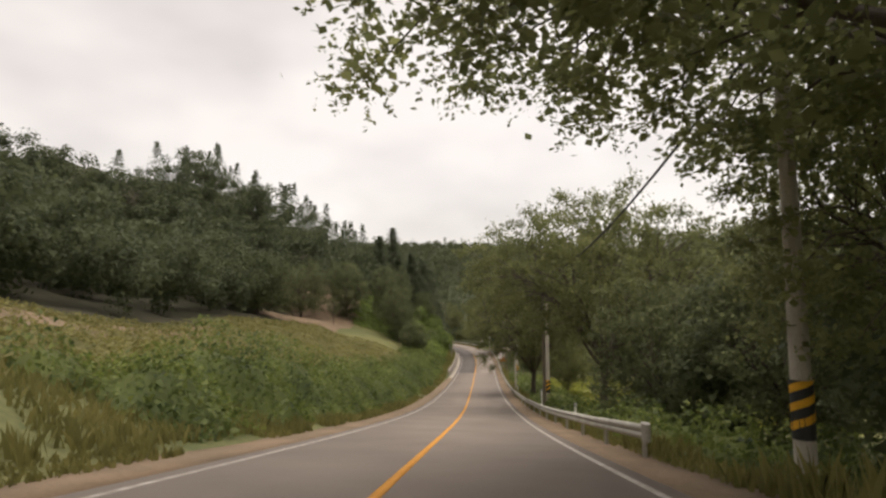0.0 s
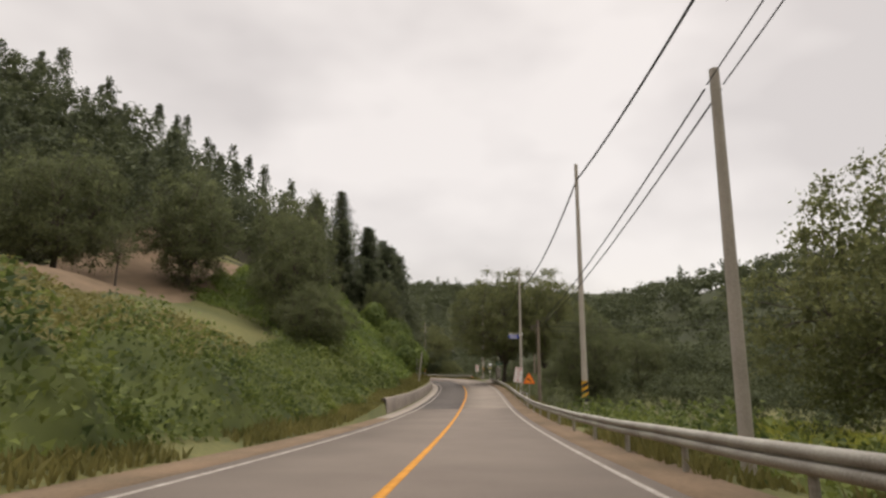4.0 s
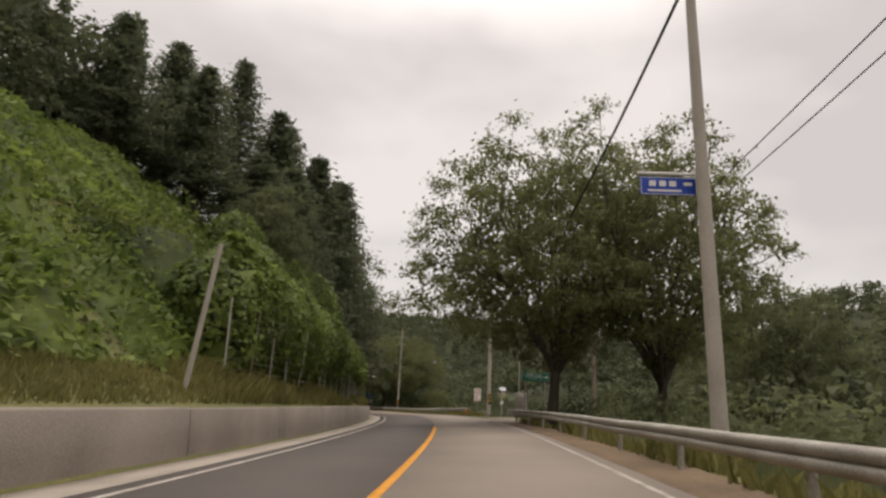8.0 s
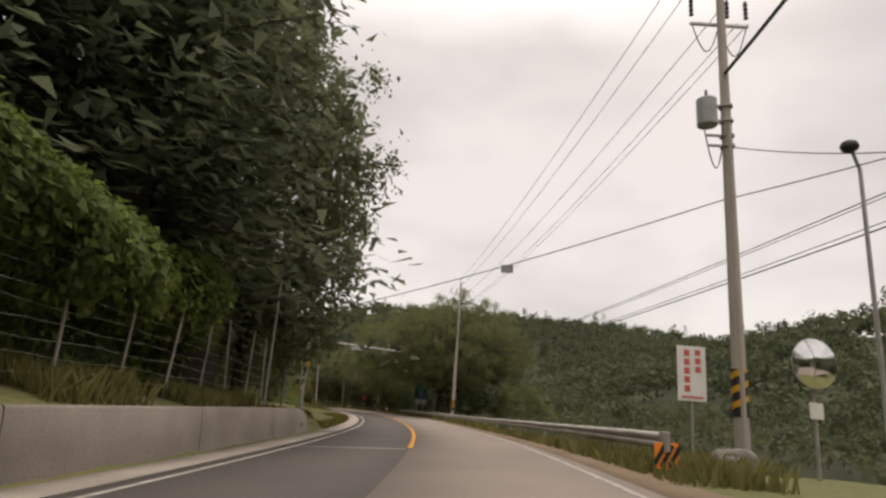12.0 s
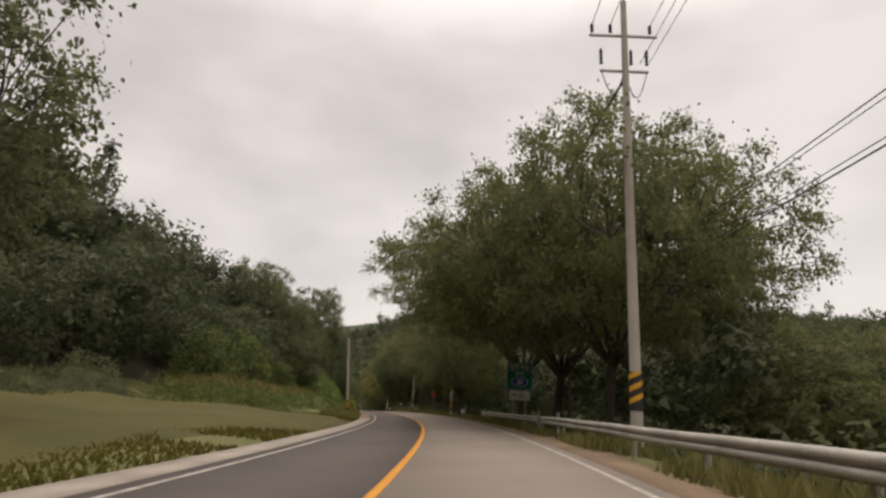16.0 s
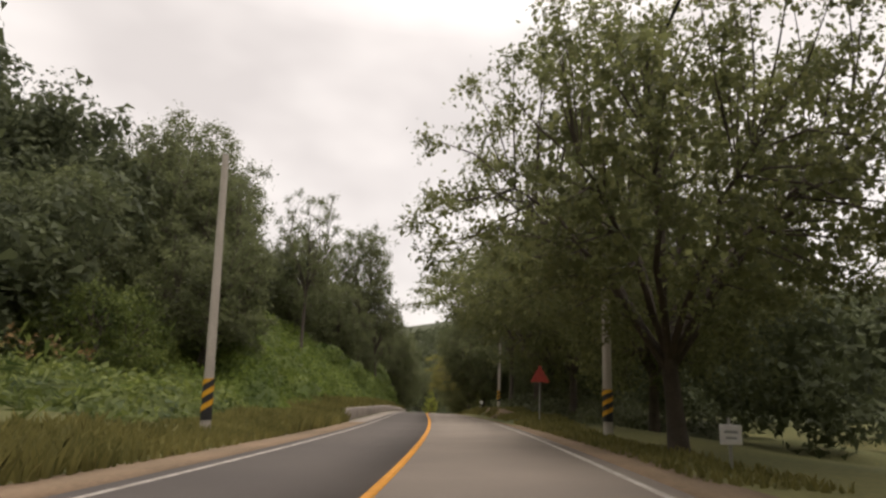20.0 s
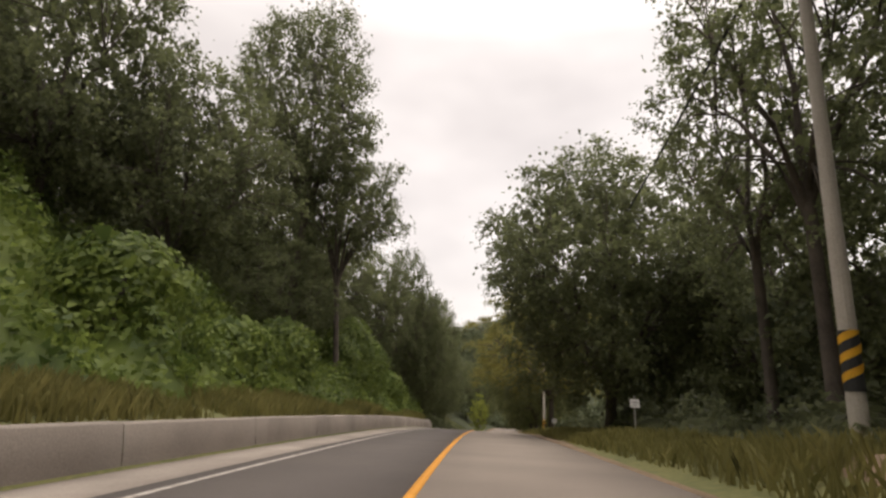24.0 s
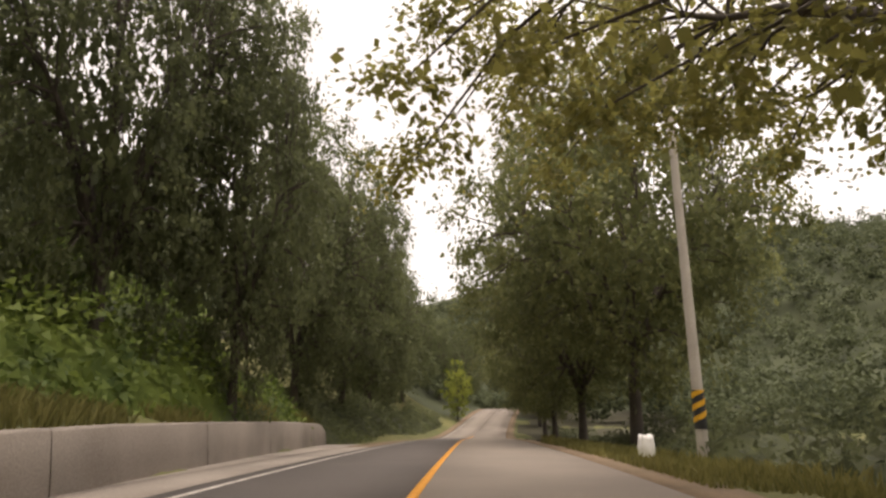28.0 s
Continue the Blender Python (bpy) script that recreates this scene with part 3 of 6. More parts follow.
# A level concrete apron fills the wedge where the wall swings away from the lane
_as = np.arange(384.0, 407.7, 1.0)
_ac, _ah, _ab = centre(_as)
_ao = np.stack([np.interp(_as, (385, 408), (-4.9, -6.9)) - .02, 0 * _as - 4.9], 1)
_av = np.stack([_ac[:, None, 0] + _ao * np.cos(_ah)[:, None], _ac[:, None, 1] + _ao * np.sin(_ah)[:, None], _ac[:, None, 2] + _ab[:, None] * np.clip(_ao, -5, 5) + .012], 2)
_am = len(_as)
_af = [(2 * r, 2 * r + 1, 2 * r + 3, 2 * r + 2) for r in range(_am - 1)]
setting(new("gutter_apron", mesh_of("gutter_apron", _av.reshape(-1, 3), _af, M_CONC)), "worn concrete apron at the flared end of the wall", "gutter")


# ---- guardrails ----
def guardrail(s0, s1, lat, label, post_step=4.0, striped=True, green=False):
    root = empty("guardrail", Matrix(), label, "guardrail")
    s = np.arange(s0, s1 + .01, 2.0)
    c, hd, bk = centre(s)
    prof = [(0, .42), (-.07, .46), (-.085, .51), (-.07, .555), (0, .585), (-.07, .615), (-.085, .66), (-.07, .705), (0, .745), (.012, .735), (-.05, .695), (-.06, .66), (-.05, .625), (.012, .585), (-.05, .545), (-.06, .51), (-.05, .47), (.012, .43)]
    sag = .012 * np.sin(s * .35) + .01 * np.sin(s * .9)
    rows = [np.stack([c[:, 0] + (lat + o + sag) * np.cos(hd), c[:, 1] + (lat + o + sag) * np.sin(hd), c[:, 2] + relief(s, lat + 0 * s) + z + sag * .5], 1) for o, z in prof]
    v = np.stack(rows, 1)
    n, k = v.shape[:2]
    per = 2
    for a in range(0, n - 1, per):
        b = min(a + per, n - 1)
        vv = v[a:b + 1].reshape(-1, 3)
        f = [(r * k + q, r * k + (q + 1) % k, (r + 1) * k + (q + 1) % k, (r + 1) * k + q) for r in range(b - a) for q in range(k)]
        piece("rail_beam", mesh_of("rail_beam", vv, f, M_RAIL), root)
    bm = bmesh.new()
    rod(bm, (0, 0, -.3), (0, 0, .72), .057, sides=10)
    box(bm, (.07, .10, .26), Matrix.Translation((-.06, 0, .58)))
    pm = bpy.data.meshes.new("post")
    bm.to_mesh(pm)
    bm.free()
    pm.materials.append(M_RAIL)
    for q in np.arange(s0 + .5, s1, post_step):
        p = spot(q, lat + .10)
        piece("post", pm, root, pose(*p, 0, 0, heading(q)))
    for q, way in ((s0, -1), (s1, 1)):
        bm = bmesh.new()
        bmesh.ops.create_cone(bm, cap_ends=True, segments=14, radius1=.17, radius2=.17, depth=.36)
        bmesh.ops.scale(bm, vec=(.55, 1, 1), verts=bm.verts)
        p = spot(q, lat, .58)
        bm.transform(pose(float(p[0]), float(p[1]), float(p[2]), 0, 0, heading(q)))
        part("end_cap", bm, M_RAIL, root, "rounded end cap of the rail")
    return root


guardrail(13.0, 160.0, 4.75, "long weathered steel guardrail on posts along the shoulder")
guardrail(182.0, 243.0, 5.15, "weathered steel guardrail along the bend")
guardrail(241.0, 265.0, 5.6, "weathered steel guardrail under the roadside trees")


# ---- concrete poles, wires ----
def pole(s, lat, high, label, r0=.19, r1=.095, stripes=True, lean=0.0, tip=0.0, band=1.25, mat=M_POLE, up=0.0, name="utility_pole"):
    root = empty(name, stand(s, lat, 0, up, 1, lean, tip), label, "utility pole")
    bm = bmesh.new()
    rod(bm, (0, 0, -.6), (0, 0, high), r0, r1, 14)
    part("shaft", bm, mat, root)
    if stripes:
        rr = r0 - (r0 - r1) * (band + .6) / high + .012
        bm = bmesh.new()
        rod(bm, (0, 0, band), (0, 0, band + 1.15), rr, rr - .004, 16)
        part("warning_sleeve", bm, M_STRIPEK, root, "black and yellow striped warning sleeve")
        for k in range(3):
            a = np.linspace(-.75, .75, 9) * np.pi
            z = band + .10 + k * .36 + (a / np.pi + .75) * .28
            vv, q = [], []
            for i, (an, zz) in enumerate(zip(a, z)):
                for dz in (0, .16):
                    vv.append(((rr + .006) * math.cos(an - 1.57), (rr + .006) * math.sin(an - 1.57), min(zz + dz, band + 1.15)))
            for i in range(8):
                q.append((2 * i, 2 * i + 2, 2 * i + 3, 2 * i + 1))
            piece("yellow_stripe", mesh_of("yellow_stripe", vv, q, M_STRIPEY), root)
    return root


def wire(a, b, sag, r, label, name="overhead_cable", group="overhead cables"):
    t = np.linspace(0, 1, 25)[:, None]
    a, b = np.array(a, float), np.array(b, float)
    p = a + (b - a) * t
    p[:, 2] -= sag * 4 * (t * (1 - t))[:, 0]
    v, f = tube(p, np.full(25, r), 6)
    return tagged(new(name, mesh_of(name, v, f, M_CABLE, True)), label, "cable", group)


def crossarm(root, z, half, name="crossarm"):
    bm = bmesh.new()
    box(bm, (2 * half, .08, .09), Matrix.Translation((0, .13, z)), .01)
    arm = part(name, bm, M_STEEL, root)
    return arm


def insulator(root, x, z, tall=.34, down=False):
    bm = bmesh.new()
    for k in range(4):
        zz = z + (k - .5) * tall / 4 * (-1 if down else 1)
        bmesh.ops.create_cone(bm, cap_ends=True, segments=10, radius1=.07, radius2=.035, depth=tall / 5, matrix=Matrix.Translation((x, .13, zz)))
    return part("insulator", bm, M_BLACK, root)


def hanger(root, x0, x1, z, drop):
    """A loop of cable hung under a crossarm."""
    t = np.linspace(0, 1, 13)
    p = np.stack([x0 + (x1 - x0) * t, np.full(13, .13), z - drop * np.sin(np.pi * t)], 1)
    v, f = tube(p, np.full(13, .018), 5)
    return piece("jumper_wire", mesh_of("jumper_wire", v, f, M_CABLE, True), root)


def line_pole(s, lat, high, label, lean=0.0):
    """A tall concrete pole with two steel crossarms, insulators and hanging jumpers."""
    root = pole(s, lat, high, label, .19, .10, lean=lean)
    bm = bmesh.new()
    rod(bm, (0, 0, high - .1), (0, 0, high + .55), .03, .02, 8)
    part("top_spike", bm, M_STEEL, root)
    za, zb = high - 1.3, high - 2.7
    crossarm(root, za, 1.2)
    crossarm(root, zb, .85)
    for x in (-1.1, -.45, .95):
        insulator(root, x, za + .22)
    for x in (-.8, .25, .8):
        insulator(root, x, zb + .42, .6)
    hanger(root, -.8, 0, zb, .9)
    hanger(root, 0, .8, zb, 1.0)
    return root


p0 = pole(12.4, 7.65, 10.5, "grey concrete utility pole beside the road, leaning slightly", .215, .13, band=.9)
pole(55.2, 7.4, 15.0, "tall grey concrete utility pole beyond the guardrail", .19, .10)
pole(45.4, 6.0, 11.0, "dull brown pole beyond the guardrail", .13, .09, False, mat=M_WOODPOLE)
pA = pole(100.6, 7.3, 15.2, "tall grey concrete utility pole with a spike top", .19, .10)
pB = pole(77.0, 5.7, 7.3, "plain grey telephone pole beside the guardrail", .13, .09, False)
pS = pole(135.6, 6.45, 14.6, "tall grey concrete utility pole carrying a blue street sign", .19, .10, False)
pW = pole(112.3, 5.95, 6.6, "short brown wooden-looking pole with a small arm", .15, .12, False, mat=M_WOODPOLE)
p2 = line_pole(184.8, 8.1, 15.0, "tall concrete power pole with crossarms and a grey transformer")
p3 = line_pole(234.1, 6.5, 15.4, "tall concrete power pole with crossarms and striped base")
p4 = pole(284.5, -6.1, 8.4, "plain concrete pole with a striped warning sleeve", .15, .1, lean=-3.5, band=.35)
p5 = pole(289.4, 6.6, 13.0, "tall concrete utility pole among roadside trees", .18, .1, band=.5)
p6 = pole(333.8, 7.95, 14.0, "tall concrete utility pole among roadside trees", .18, .1, band=1.0)
p7 = pole(394.8, 7.75, 14.5, "tall concrete utility pole with a striped base", .18, .1, band=1.0)


def tip_of(root, z):
    return np.array((root.matrix_basis @ Vector((0, 0, z)))[:])


pC = [o for o in bpy.data.objects if o.name.startswith("utility_pole")][1]
LINE = [p0, pC, pA, pS, p2, p3, p5, p6, p7]
HEIGHT = [9.6, 12.2, 14.2, 12.1, 10.6, 12.4, 11.0, 12.0, 12.0]
for k in (0, 1, 2, 3, 5, 6, 7):
    a, b = tip_of(LINE[k], HEIGHT[k]), tip_of(LINE[k + 1], HEIGHT[k + 1])
    wire(a, b, 2.4 if k == 3 else 1.2, .05, "thick black bundled cable slung between the poles")
for k in (3, ):
    for x in (-1.1, -.45, .95):
        a = np.array((p2.matrix_basis @ Vector((x, .13, 14.1)))[:])
        b = np.array((p3.matrix_basis @ Vector((x, .13, 14.5)))[:])
        wire(a, b, .8, .014, "thin bare power line between two poles")


# ---- trees ----
def puffs(rng, base, top, radius, count, gap, widest):
    """Centres of leaf clumps, spread through an uneven dome."""
    ph = rng.uniform(0, 6.28, 4)
    got = []
    waist = base + (top - base) * widest
    while len(got) < count:
        for _ in range(400):
            d = rng.normal(size=3)
            d /= np.linalg.norm(d)
            r = rng.uniform(.16, 1) ** .38
            a = math.atan2(d[1], d[0])
            lump = 1 + .12 * math.sin(3 * a + ph[0]) + .11 * math.sin(5 * a + 4 * d[2] + ph[1]) + .07 * math.sin(6 * d[2] + ph[2])
            p = d * r * lump * np.array([radius, radius, top - waist if d[2] > 0 else waist - base])
            p[2] = min(p[2] + waist, top)
            if all(((p - q) ** 2 * np.array([1, 1, 2.0])).sum() > gap * gap for q in got):
                got.append(p)
                if len(got) == count:
                    break
        gap *= .94
    return np.array(got)


def sprays(rng, c, puff, twigs, per, leaf, flat, away, droop, long):
    """Leaves set left and right along thin arching twigs that spread from each clump's centre."""
    at = np.repeat(np.arange(len(c)), twigs)
    m = len(at)
    d = rng.normal(size=(m, 3)) * np.array([1, 1, flat]) + away[at] * .7 + np.array([0, 0, .08])
    d /= np.linalg.norm(d, axis=1, keepdims=True)
    ln = puff * rng.uniform(.5, 1.0, (m, 1))
    b = np.cross(d, np.array([0, 0, 1.0]))
    b /= np.linalg.norm(b, axis=1, keepdims=True) + 1e-6
    k = np.repeat(np.arange(m), per)
    n = len(k)
    u = rng.uniform(.1, 1, (n, 1))
    side = rng.choice([-1.0, 1.0], (n, 1))
    p = c[at][k] + d[k] * ln[k] * u + rng.normal(size=(n, 3)) * .07 * puff * (1.2 - .7 * u)
    p[:, 2] -= (droop * ln[k] * u * u)[:, 0]
    t = d[k] * .6 + b[k] * side * .75 + rng.normal(size=(n, 3)) * .3 - np.array([0, 0, .30])
    t /= np.linalg.norm(t, axis=1, keepdims=True)
    nrm = rng.normal(size=(n, 3)) * .75 + np.array([0, 0, .6]) + d[k] * .5
    w = np.cross(nrm, t)
    w /= np.linalg.norm(w, axis=1, keepdims=True) + 1e-6
    sz = leaf * rng.uniform(.65, 1.3, (n, 1)) * (1.1 - .35 * u)
    mid = p + t * sz * .45
    w = w * sz / long * .5
    v = np.stack([p, mid + w, p + t * sz, mid - w], 1).reshape(-1, 3)
    return v, np.arange(4 * n).reshape(-1, 4)


def grow(seed, fork, base, top, radius, girth, clumps, puff, leaf, twigs, per, limbs=7, widest=.34, flat=.5, droop=.3, long=1.9, fill=12, core=.3):
    """Bark and leaves of one broad-leaved tree: stem, main limbs, twigs, and a clump of leaves at each twig."""
    rng = np.random.default_rng(seed)
    c = puffs(rng, base, top, radius, clumps, puff * 1.1, widest)
    lean = rng.normal(size=2) * .05 * fork
    foot = np.array([lean[0], lean[1], fork])
    out = [tube([[0, 0, -.5], [0, 0, .15], foot * [.4, .4, .45], foot], [girth * 1.7, girth * 1.25, girth, girth * .88], 9)]
    az = np.arctan2(c[:, 1], c[:, 0]) + rng.uniform(0, 1)
    sector = np.floor((az % (2 * np.pi)) / (2 * np.pi) * limbs).astype(int)
    sector[(np.hypot(c[:, 0], c[:, 1]) < radius * .38) & (c[:, 2] > (base + top) / 2)] = limbs
    for k in range(limbs + 1):
        mine = c[sector == k]
        if len(mine) == 0:
            continue
        aim = mine.mean(0)
        start = foot * np.array([1, 1, rng.uniform(.82, 1.0)])
        t = np.linspace(0, 1, 7)[:, None]
        bend = np.array([aim[0] * .1, aim[1] * .1, (aim[2] - start[2]) * .30])
        path = start + t * (aim * .95 - start) + np.sin(t * np.pi) * bend * .6 + rng.normal(size=(7, 3)) * .09 * np.sin(t * np.pi)
        rad = girth * np.linspace(.62, .16, 7) * min(1, (7 / limbs) ** .5)
        out.append(tube(path, rad, 6))
        for p in mine:
            j = int(np.argmin(((path[1:] - p * .75 - foot * .25) ** 2).sum(1))) + 1
            m = (path[j] + p) / 2 + rng.normal(size=3) * .15 + np.array([0, 0, .12])
            out.append(tube([path[j], m, p], [max(rad[j] * .45, .025), .03, .012], 4))
    away = c * np.array([1, 1, .35]) / radius
    away[:, 2] = np.clip((c[:, 2] - (base + top) / 2) / (top - base), -.25, .6)
    green = sprays(rng, c, puff, twigs, per, leaf, flat, away, droop, long)
    waist = base + (top - base) * widest
    depth = np.hypot(np.hypot(c[:, 0], c[:, 1]) / radius, np.where(c[:, 2] > waist, (c[:, 2] - waist) / (top - waist), (waist - c[:, 2]) / (waist - base)))
    hearts = []
    for mine, count, size, spread in ((depth < .74, fill, core, .42), (depth >= .74, int(fill * 1.5), core * .62, .36)):
        deep = np.repeat(np.flatnonzero(mine), count)
        o = rng.normal(size=(len(deep), 3)) * np.array([spread, spread, spread * 1.2 * flat]) * puff
        hearts.append(leaves(rng, c[deep] + o, puff * size, away[deep] + np.array([0, 0, .25]), .8, 1.3, .3, True))
    inner = joined(hearts)
    return joined(out), joined([green, inner])


KINDS = {}


def kind_of_tree(name, bark, green, leaf_mat, bark_mat=None):
    v = green[0]
    h0 = float(np.percentile(v[:, 2], 99.5))
    w0 = 2 * float(np.percentile(np.hypot(v[:, 0], v[:, 1]), 97))
    KINDS[name] = (mesh_of("trunk", *bark, bark_mat or M_BARK, True), mesh_of("crown", *green, leaf_mat), h0, w0)


def plant(kind, s, lat, high, wide, turn=0.0, label="", category="tree", group="roadside trees", name="tree", up=0.0):
    """A tree of that height and crown width on the ground at s, lat."""
    p = spot(s, lat, up)
    root = empty(name, pose(float(p[0]), float(p[1]), float(p[2]), 0, 0, turn), label, category, group)
    trunk, crown, h0, w0 = KINDS[kind]
    for nm, me in (("trunk", trunk), ("crown", crown)):
        piece(nm, me, root, Matrix.Diagonal((wide / w0, wide / w0, high / h0, 1)))
    return root


kind_of_tree("zelkova", *grow(11, 2.6, 3.0, 14, 7.4, .27, 260, 1.25, .145, 11, 24, 12, .36, .5, fill=50, core=.25), M_ZELK)
kind_of_tree("zelkova_b", *grow(12, 2.8, 3.6, 14, 7.4, .29, 235, 1.25, .145, 11, 24, 13, .42, .5, fill=42, core=.25), M_ZELK)
kind_of_tree("zelkova_high", *grow(17, 4.0, 4.8, 13.5, 8.2, .26, 280, 1.25, .14, 11, 27, 11, .30, .5, fill=56, core=.24), M_ZELK)
kind_of_tree("zelkova_wide", *grow(37, 4.2, 5.0, 16, 12.0, .34, 480, 1.35, .15, 11, 22, 14, .32, .5, fill=58, core=.24), M_ZELK)
kind_of_tree("zelkova_lifted", *grow(37, 4.2, 7.0, 16, 12.0, .34, 480, 1.35, .15, 11, 22, 14, .32, .5, fill=72, core=.24), M_ZELK)
kind_of_tree("zelkova_crown", *grow(27, 3.6, 5.4, 13.4, 8.0, .26, 240, 1.3, .15, 11, 24, 12, .34, .5, fill=48, core=.24), M_ZELK)
kind_of_tree("zelkova_dark", *grow(18, 2.8, 2.6, 14, 6.8, .26, 210, 1.4, .19, 9, 18, 9, .40, .55, fill=54, core=.26), M_ZELK)
kind_of_tree("parasol", *grow(31, 8.0, 9.4, 16.5, 4.4, .22, 95, 1.3, .17, 10, 19, 8, .40, .6, .3, 1.7, 46, .26), M_DEEP)
kind_of_tree("zelkova_warm", *grow(13, 3.4, 3.6, 13, 7.8, .24, 240, 1.2, .14, 12, 25, 11, .34, .36, fill=38, core=.22), M_WARM)
kind_of_tree("sapling", *grow(41, 1.2, .8, 9.6, 2.3, .11, 70, .9, .19, 9, 17, 6, .40, .7, .25, 1.6, 26, .26), M_YOUNG)
kind_of_tree("oak", *grow(14, 1.8, .9, 11.5, 5.0, .24, 150, 1.25, .18, 9, 17, 6, .40, .7, .25, 1.6, 48, .28), M_DEEP)
kind_of_tree("oak_b", *grow(19, 2.0, .9, 12.5, 4.8, .24, 150, 1.25, .18, 9, 17, 6, .46, .7, .25, 1.6, 48, .28), M_DEEP)
kind_of_tree("tall", *grow(15, 6.0, 4.5, 14, 3.2, .17, 70, 1.0, .15, 10, 17, 6, .5, .6, .25, 1.7, 20, .26), M_DEEP)
kind_of_tree("lofty", *grow(29, 8.0, 8.6, 20, 5.2, .26, 165, 1.35, .17, 10, 19, 8, .45, .7, .25, 1.7, 44, .26), M_DEEP)
kind_of_tree("chestnut", *grow(16, 1.7, 1.2, 14, 5.6, .28, 195, 1.3, .19, 10, 17, 8, .42, .75, .3, 1.8, 48, .27), M_DEEP)
kind_of_tree("chestnut_near", *grow(23, 2.0, 2.0, 14, 6.2, .28, 230, 1.35, .23, 12, 19, 9, .45, .75, .5, 2.5, 56, .25), M_DEEP)
kind_of_tree("bush", *grow(24, .5, .1, 4.5, 3.4, .12, 70, 1.1, .13, 12, 20, 6, .35, .8, .25, 1.5, 44, .24), M_HEDGE)


def conifer(seed, high, wide, whorls=22, per=7, leaf=.30):
    """A fir: whorls of drooping boughs on a straight stem."""
    rng = np.random.default_rng(seed)
    chunks = [tube([[0, 0, -.4], [.05, .03, high * .5], [0, 0, high]], [wide * .07, wide * .04, .02], 6)]
    places, normals = [], []
    for k in range(whorls):
        f = (k + .5) / whorls
        z = high * (.12 + .88 * f)
        ln = wide * .5 * (1 - f) ** .8 * rng.uniform(.8, 1.15) + .15
        for j in range(per):
            a = 2 * np.pi * (j + rng.uniform(-.4, .4)) / per + k
            l = ln * rng.uniform(.6, 1.15)
            t = np.linspace(0, 1, 4)[:, None]
            tipz = l * (.25 - .5 * (1 - f))
            p = np.array([0, 0, z]) + t * np.array([math.cos(a) * l, math.sin(a) * l, 0]) + (t ** 1.6) * np.array([0, 0, tipz])
            chunks.append(tube(p, [.035, .025, .015, .008], 3))
            m = int(22 + 64 * l / (wide * .5))
            u = rng.uniform(.15, 1.05, (m, 1))
            q = np.array([0, 0, z]) + u * np.array([math.cos(a) * l, math.sin(a) * l, 0]) + (u ** 1.6) * np.array([0, 0, tipz])
            places.append(q + rng.normal(size=(m, 3)) * np.array([.16, .16, .10]) * (.6 + l * .35))
            normals.append(np.tile([math.cos(a) * .3, math.sin(a) * .3, .8], (m, 1)))
    return joined(chunks), leaves(rng, np.concatenate(places), leaf, np.concatenate(normals), .5, 2.6, .5)


kind_of_tree("fir", *conifer(21, 14, 6.4, 30, 8, .27), M_FIR)
kind_of_tree("fir_b", *conifer(22, 13, 5.2, 28, 8, .27), M_FIR)


# far woods: lumpy crowns of leaf clumps on thin stems, joined
def wood_tree(seed, high, wide, n, size, heart=12):
    """A wild tree of the woods: small leaves over rounded lumps, large leafy boughs inside."""
    rng = np.random.default_rng(seed)
    k = 10
    lumps = rng.normal(size=(k, 3)) * np.array([wide * .25, wide * .25, high * .17]) + np.array([0, 0, high * .52])
    lumps[:, 2] = np.clip(lumps[:, 2], high * .15, high * .86)
    size_of = wide * rng.uniform(.18, .28, k)
    pick = rng.integers(0, k, n)
    d = rng.normal(size=(n, 3))
    d[:, 2] = np.abs(d[:, 2]) * np.where(rng.uniform(size=n) < .75, 1, -1)
    d /= np.linalg.norm(d, axis=1, keepdims=True)
    r = size_of[pick][:, None] * rng.uniform(.78, 1.08, (n, 1))
    deep = np.repeat(np.arange(k), heart)
    e = rng.normal(size=(len(deep), 3)) * .42
    inner = leaves(rng, lumps[deep] + e * size_of[deep][:, None], wide * (.14 if heart < 20 else .09), e + np.array([0, 0, .5]), .6, 1.2, .2)
    return joined([inner, leaves(rng, lumps[pick] + d * r, size, d + np.array([0, 0, .35]), .4, 1.35, .2)])


def pine_tree(seed, high, wide, n, size):
    rng = np.random.default_rng(seed)
    u = rng.uniform(0, 1, n) ** .8
    a = rng.uniform(0, 2 * np.pi, n)
    r = wide * .5 * (1 - u) ** .75 * rng.uniform(.35, 1.05, n) * (1 + .25 * np.sin(u * 40))
    p = np.stack([np.cos(a) * r, np.sin(a) * r, high * (.22 + .8 * u)], 1)
    nrm = np.stack([np.cos(a) * .6, np.sin(a) * .6, np.full(n, .7)], 1)
    return leaves(rng, p, size, nrm, .4, 1.9, .4)


def scatter(name, label, kinds, places, sizes, turns, mat, category="woods"):
    """Copies of unit trees at places, joined into one sheet of woodland."""
    vs, fs, off = [], [], 0
    for i, (p, z, a) in enumerate(zip(places, sizes, turns)):
        v, f = kinds[i % len(kinds)]
        c, s = math.cos(a), math.sin(a)
        q = v * z
        q = np.stack([q[:, 0] * c - q[:, 1] * s, q[:, 0] * s + q[:, 1] * c, q[:, 2]], 1) + p
        vs.append(q)
        fs.append(f + off)
        off += len(v)
    me = mesh_of(name, np.concatenate(vs), np.concatenate(fs), mat)
    return tagged(new(name, me), label, category, kind="stuff")


def jitter_grid(rng, s0, s1, l0, l1, step):
    s, l = np.meshgrid(np.arange(s0, s1, step), np.arange(l0, l1, step), indexing="ij")
    s, l = s.ravel() + rng.uniform(-.5, .5, s.size) * step, l.ravel() + rng.uniform(-.5, .5, s.size) * step
    return s, l


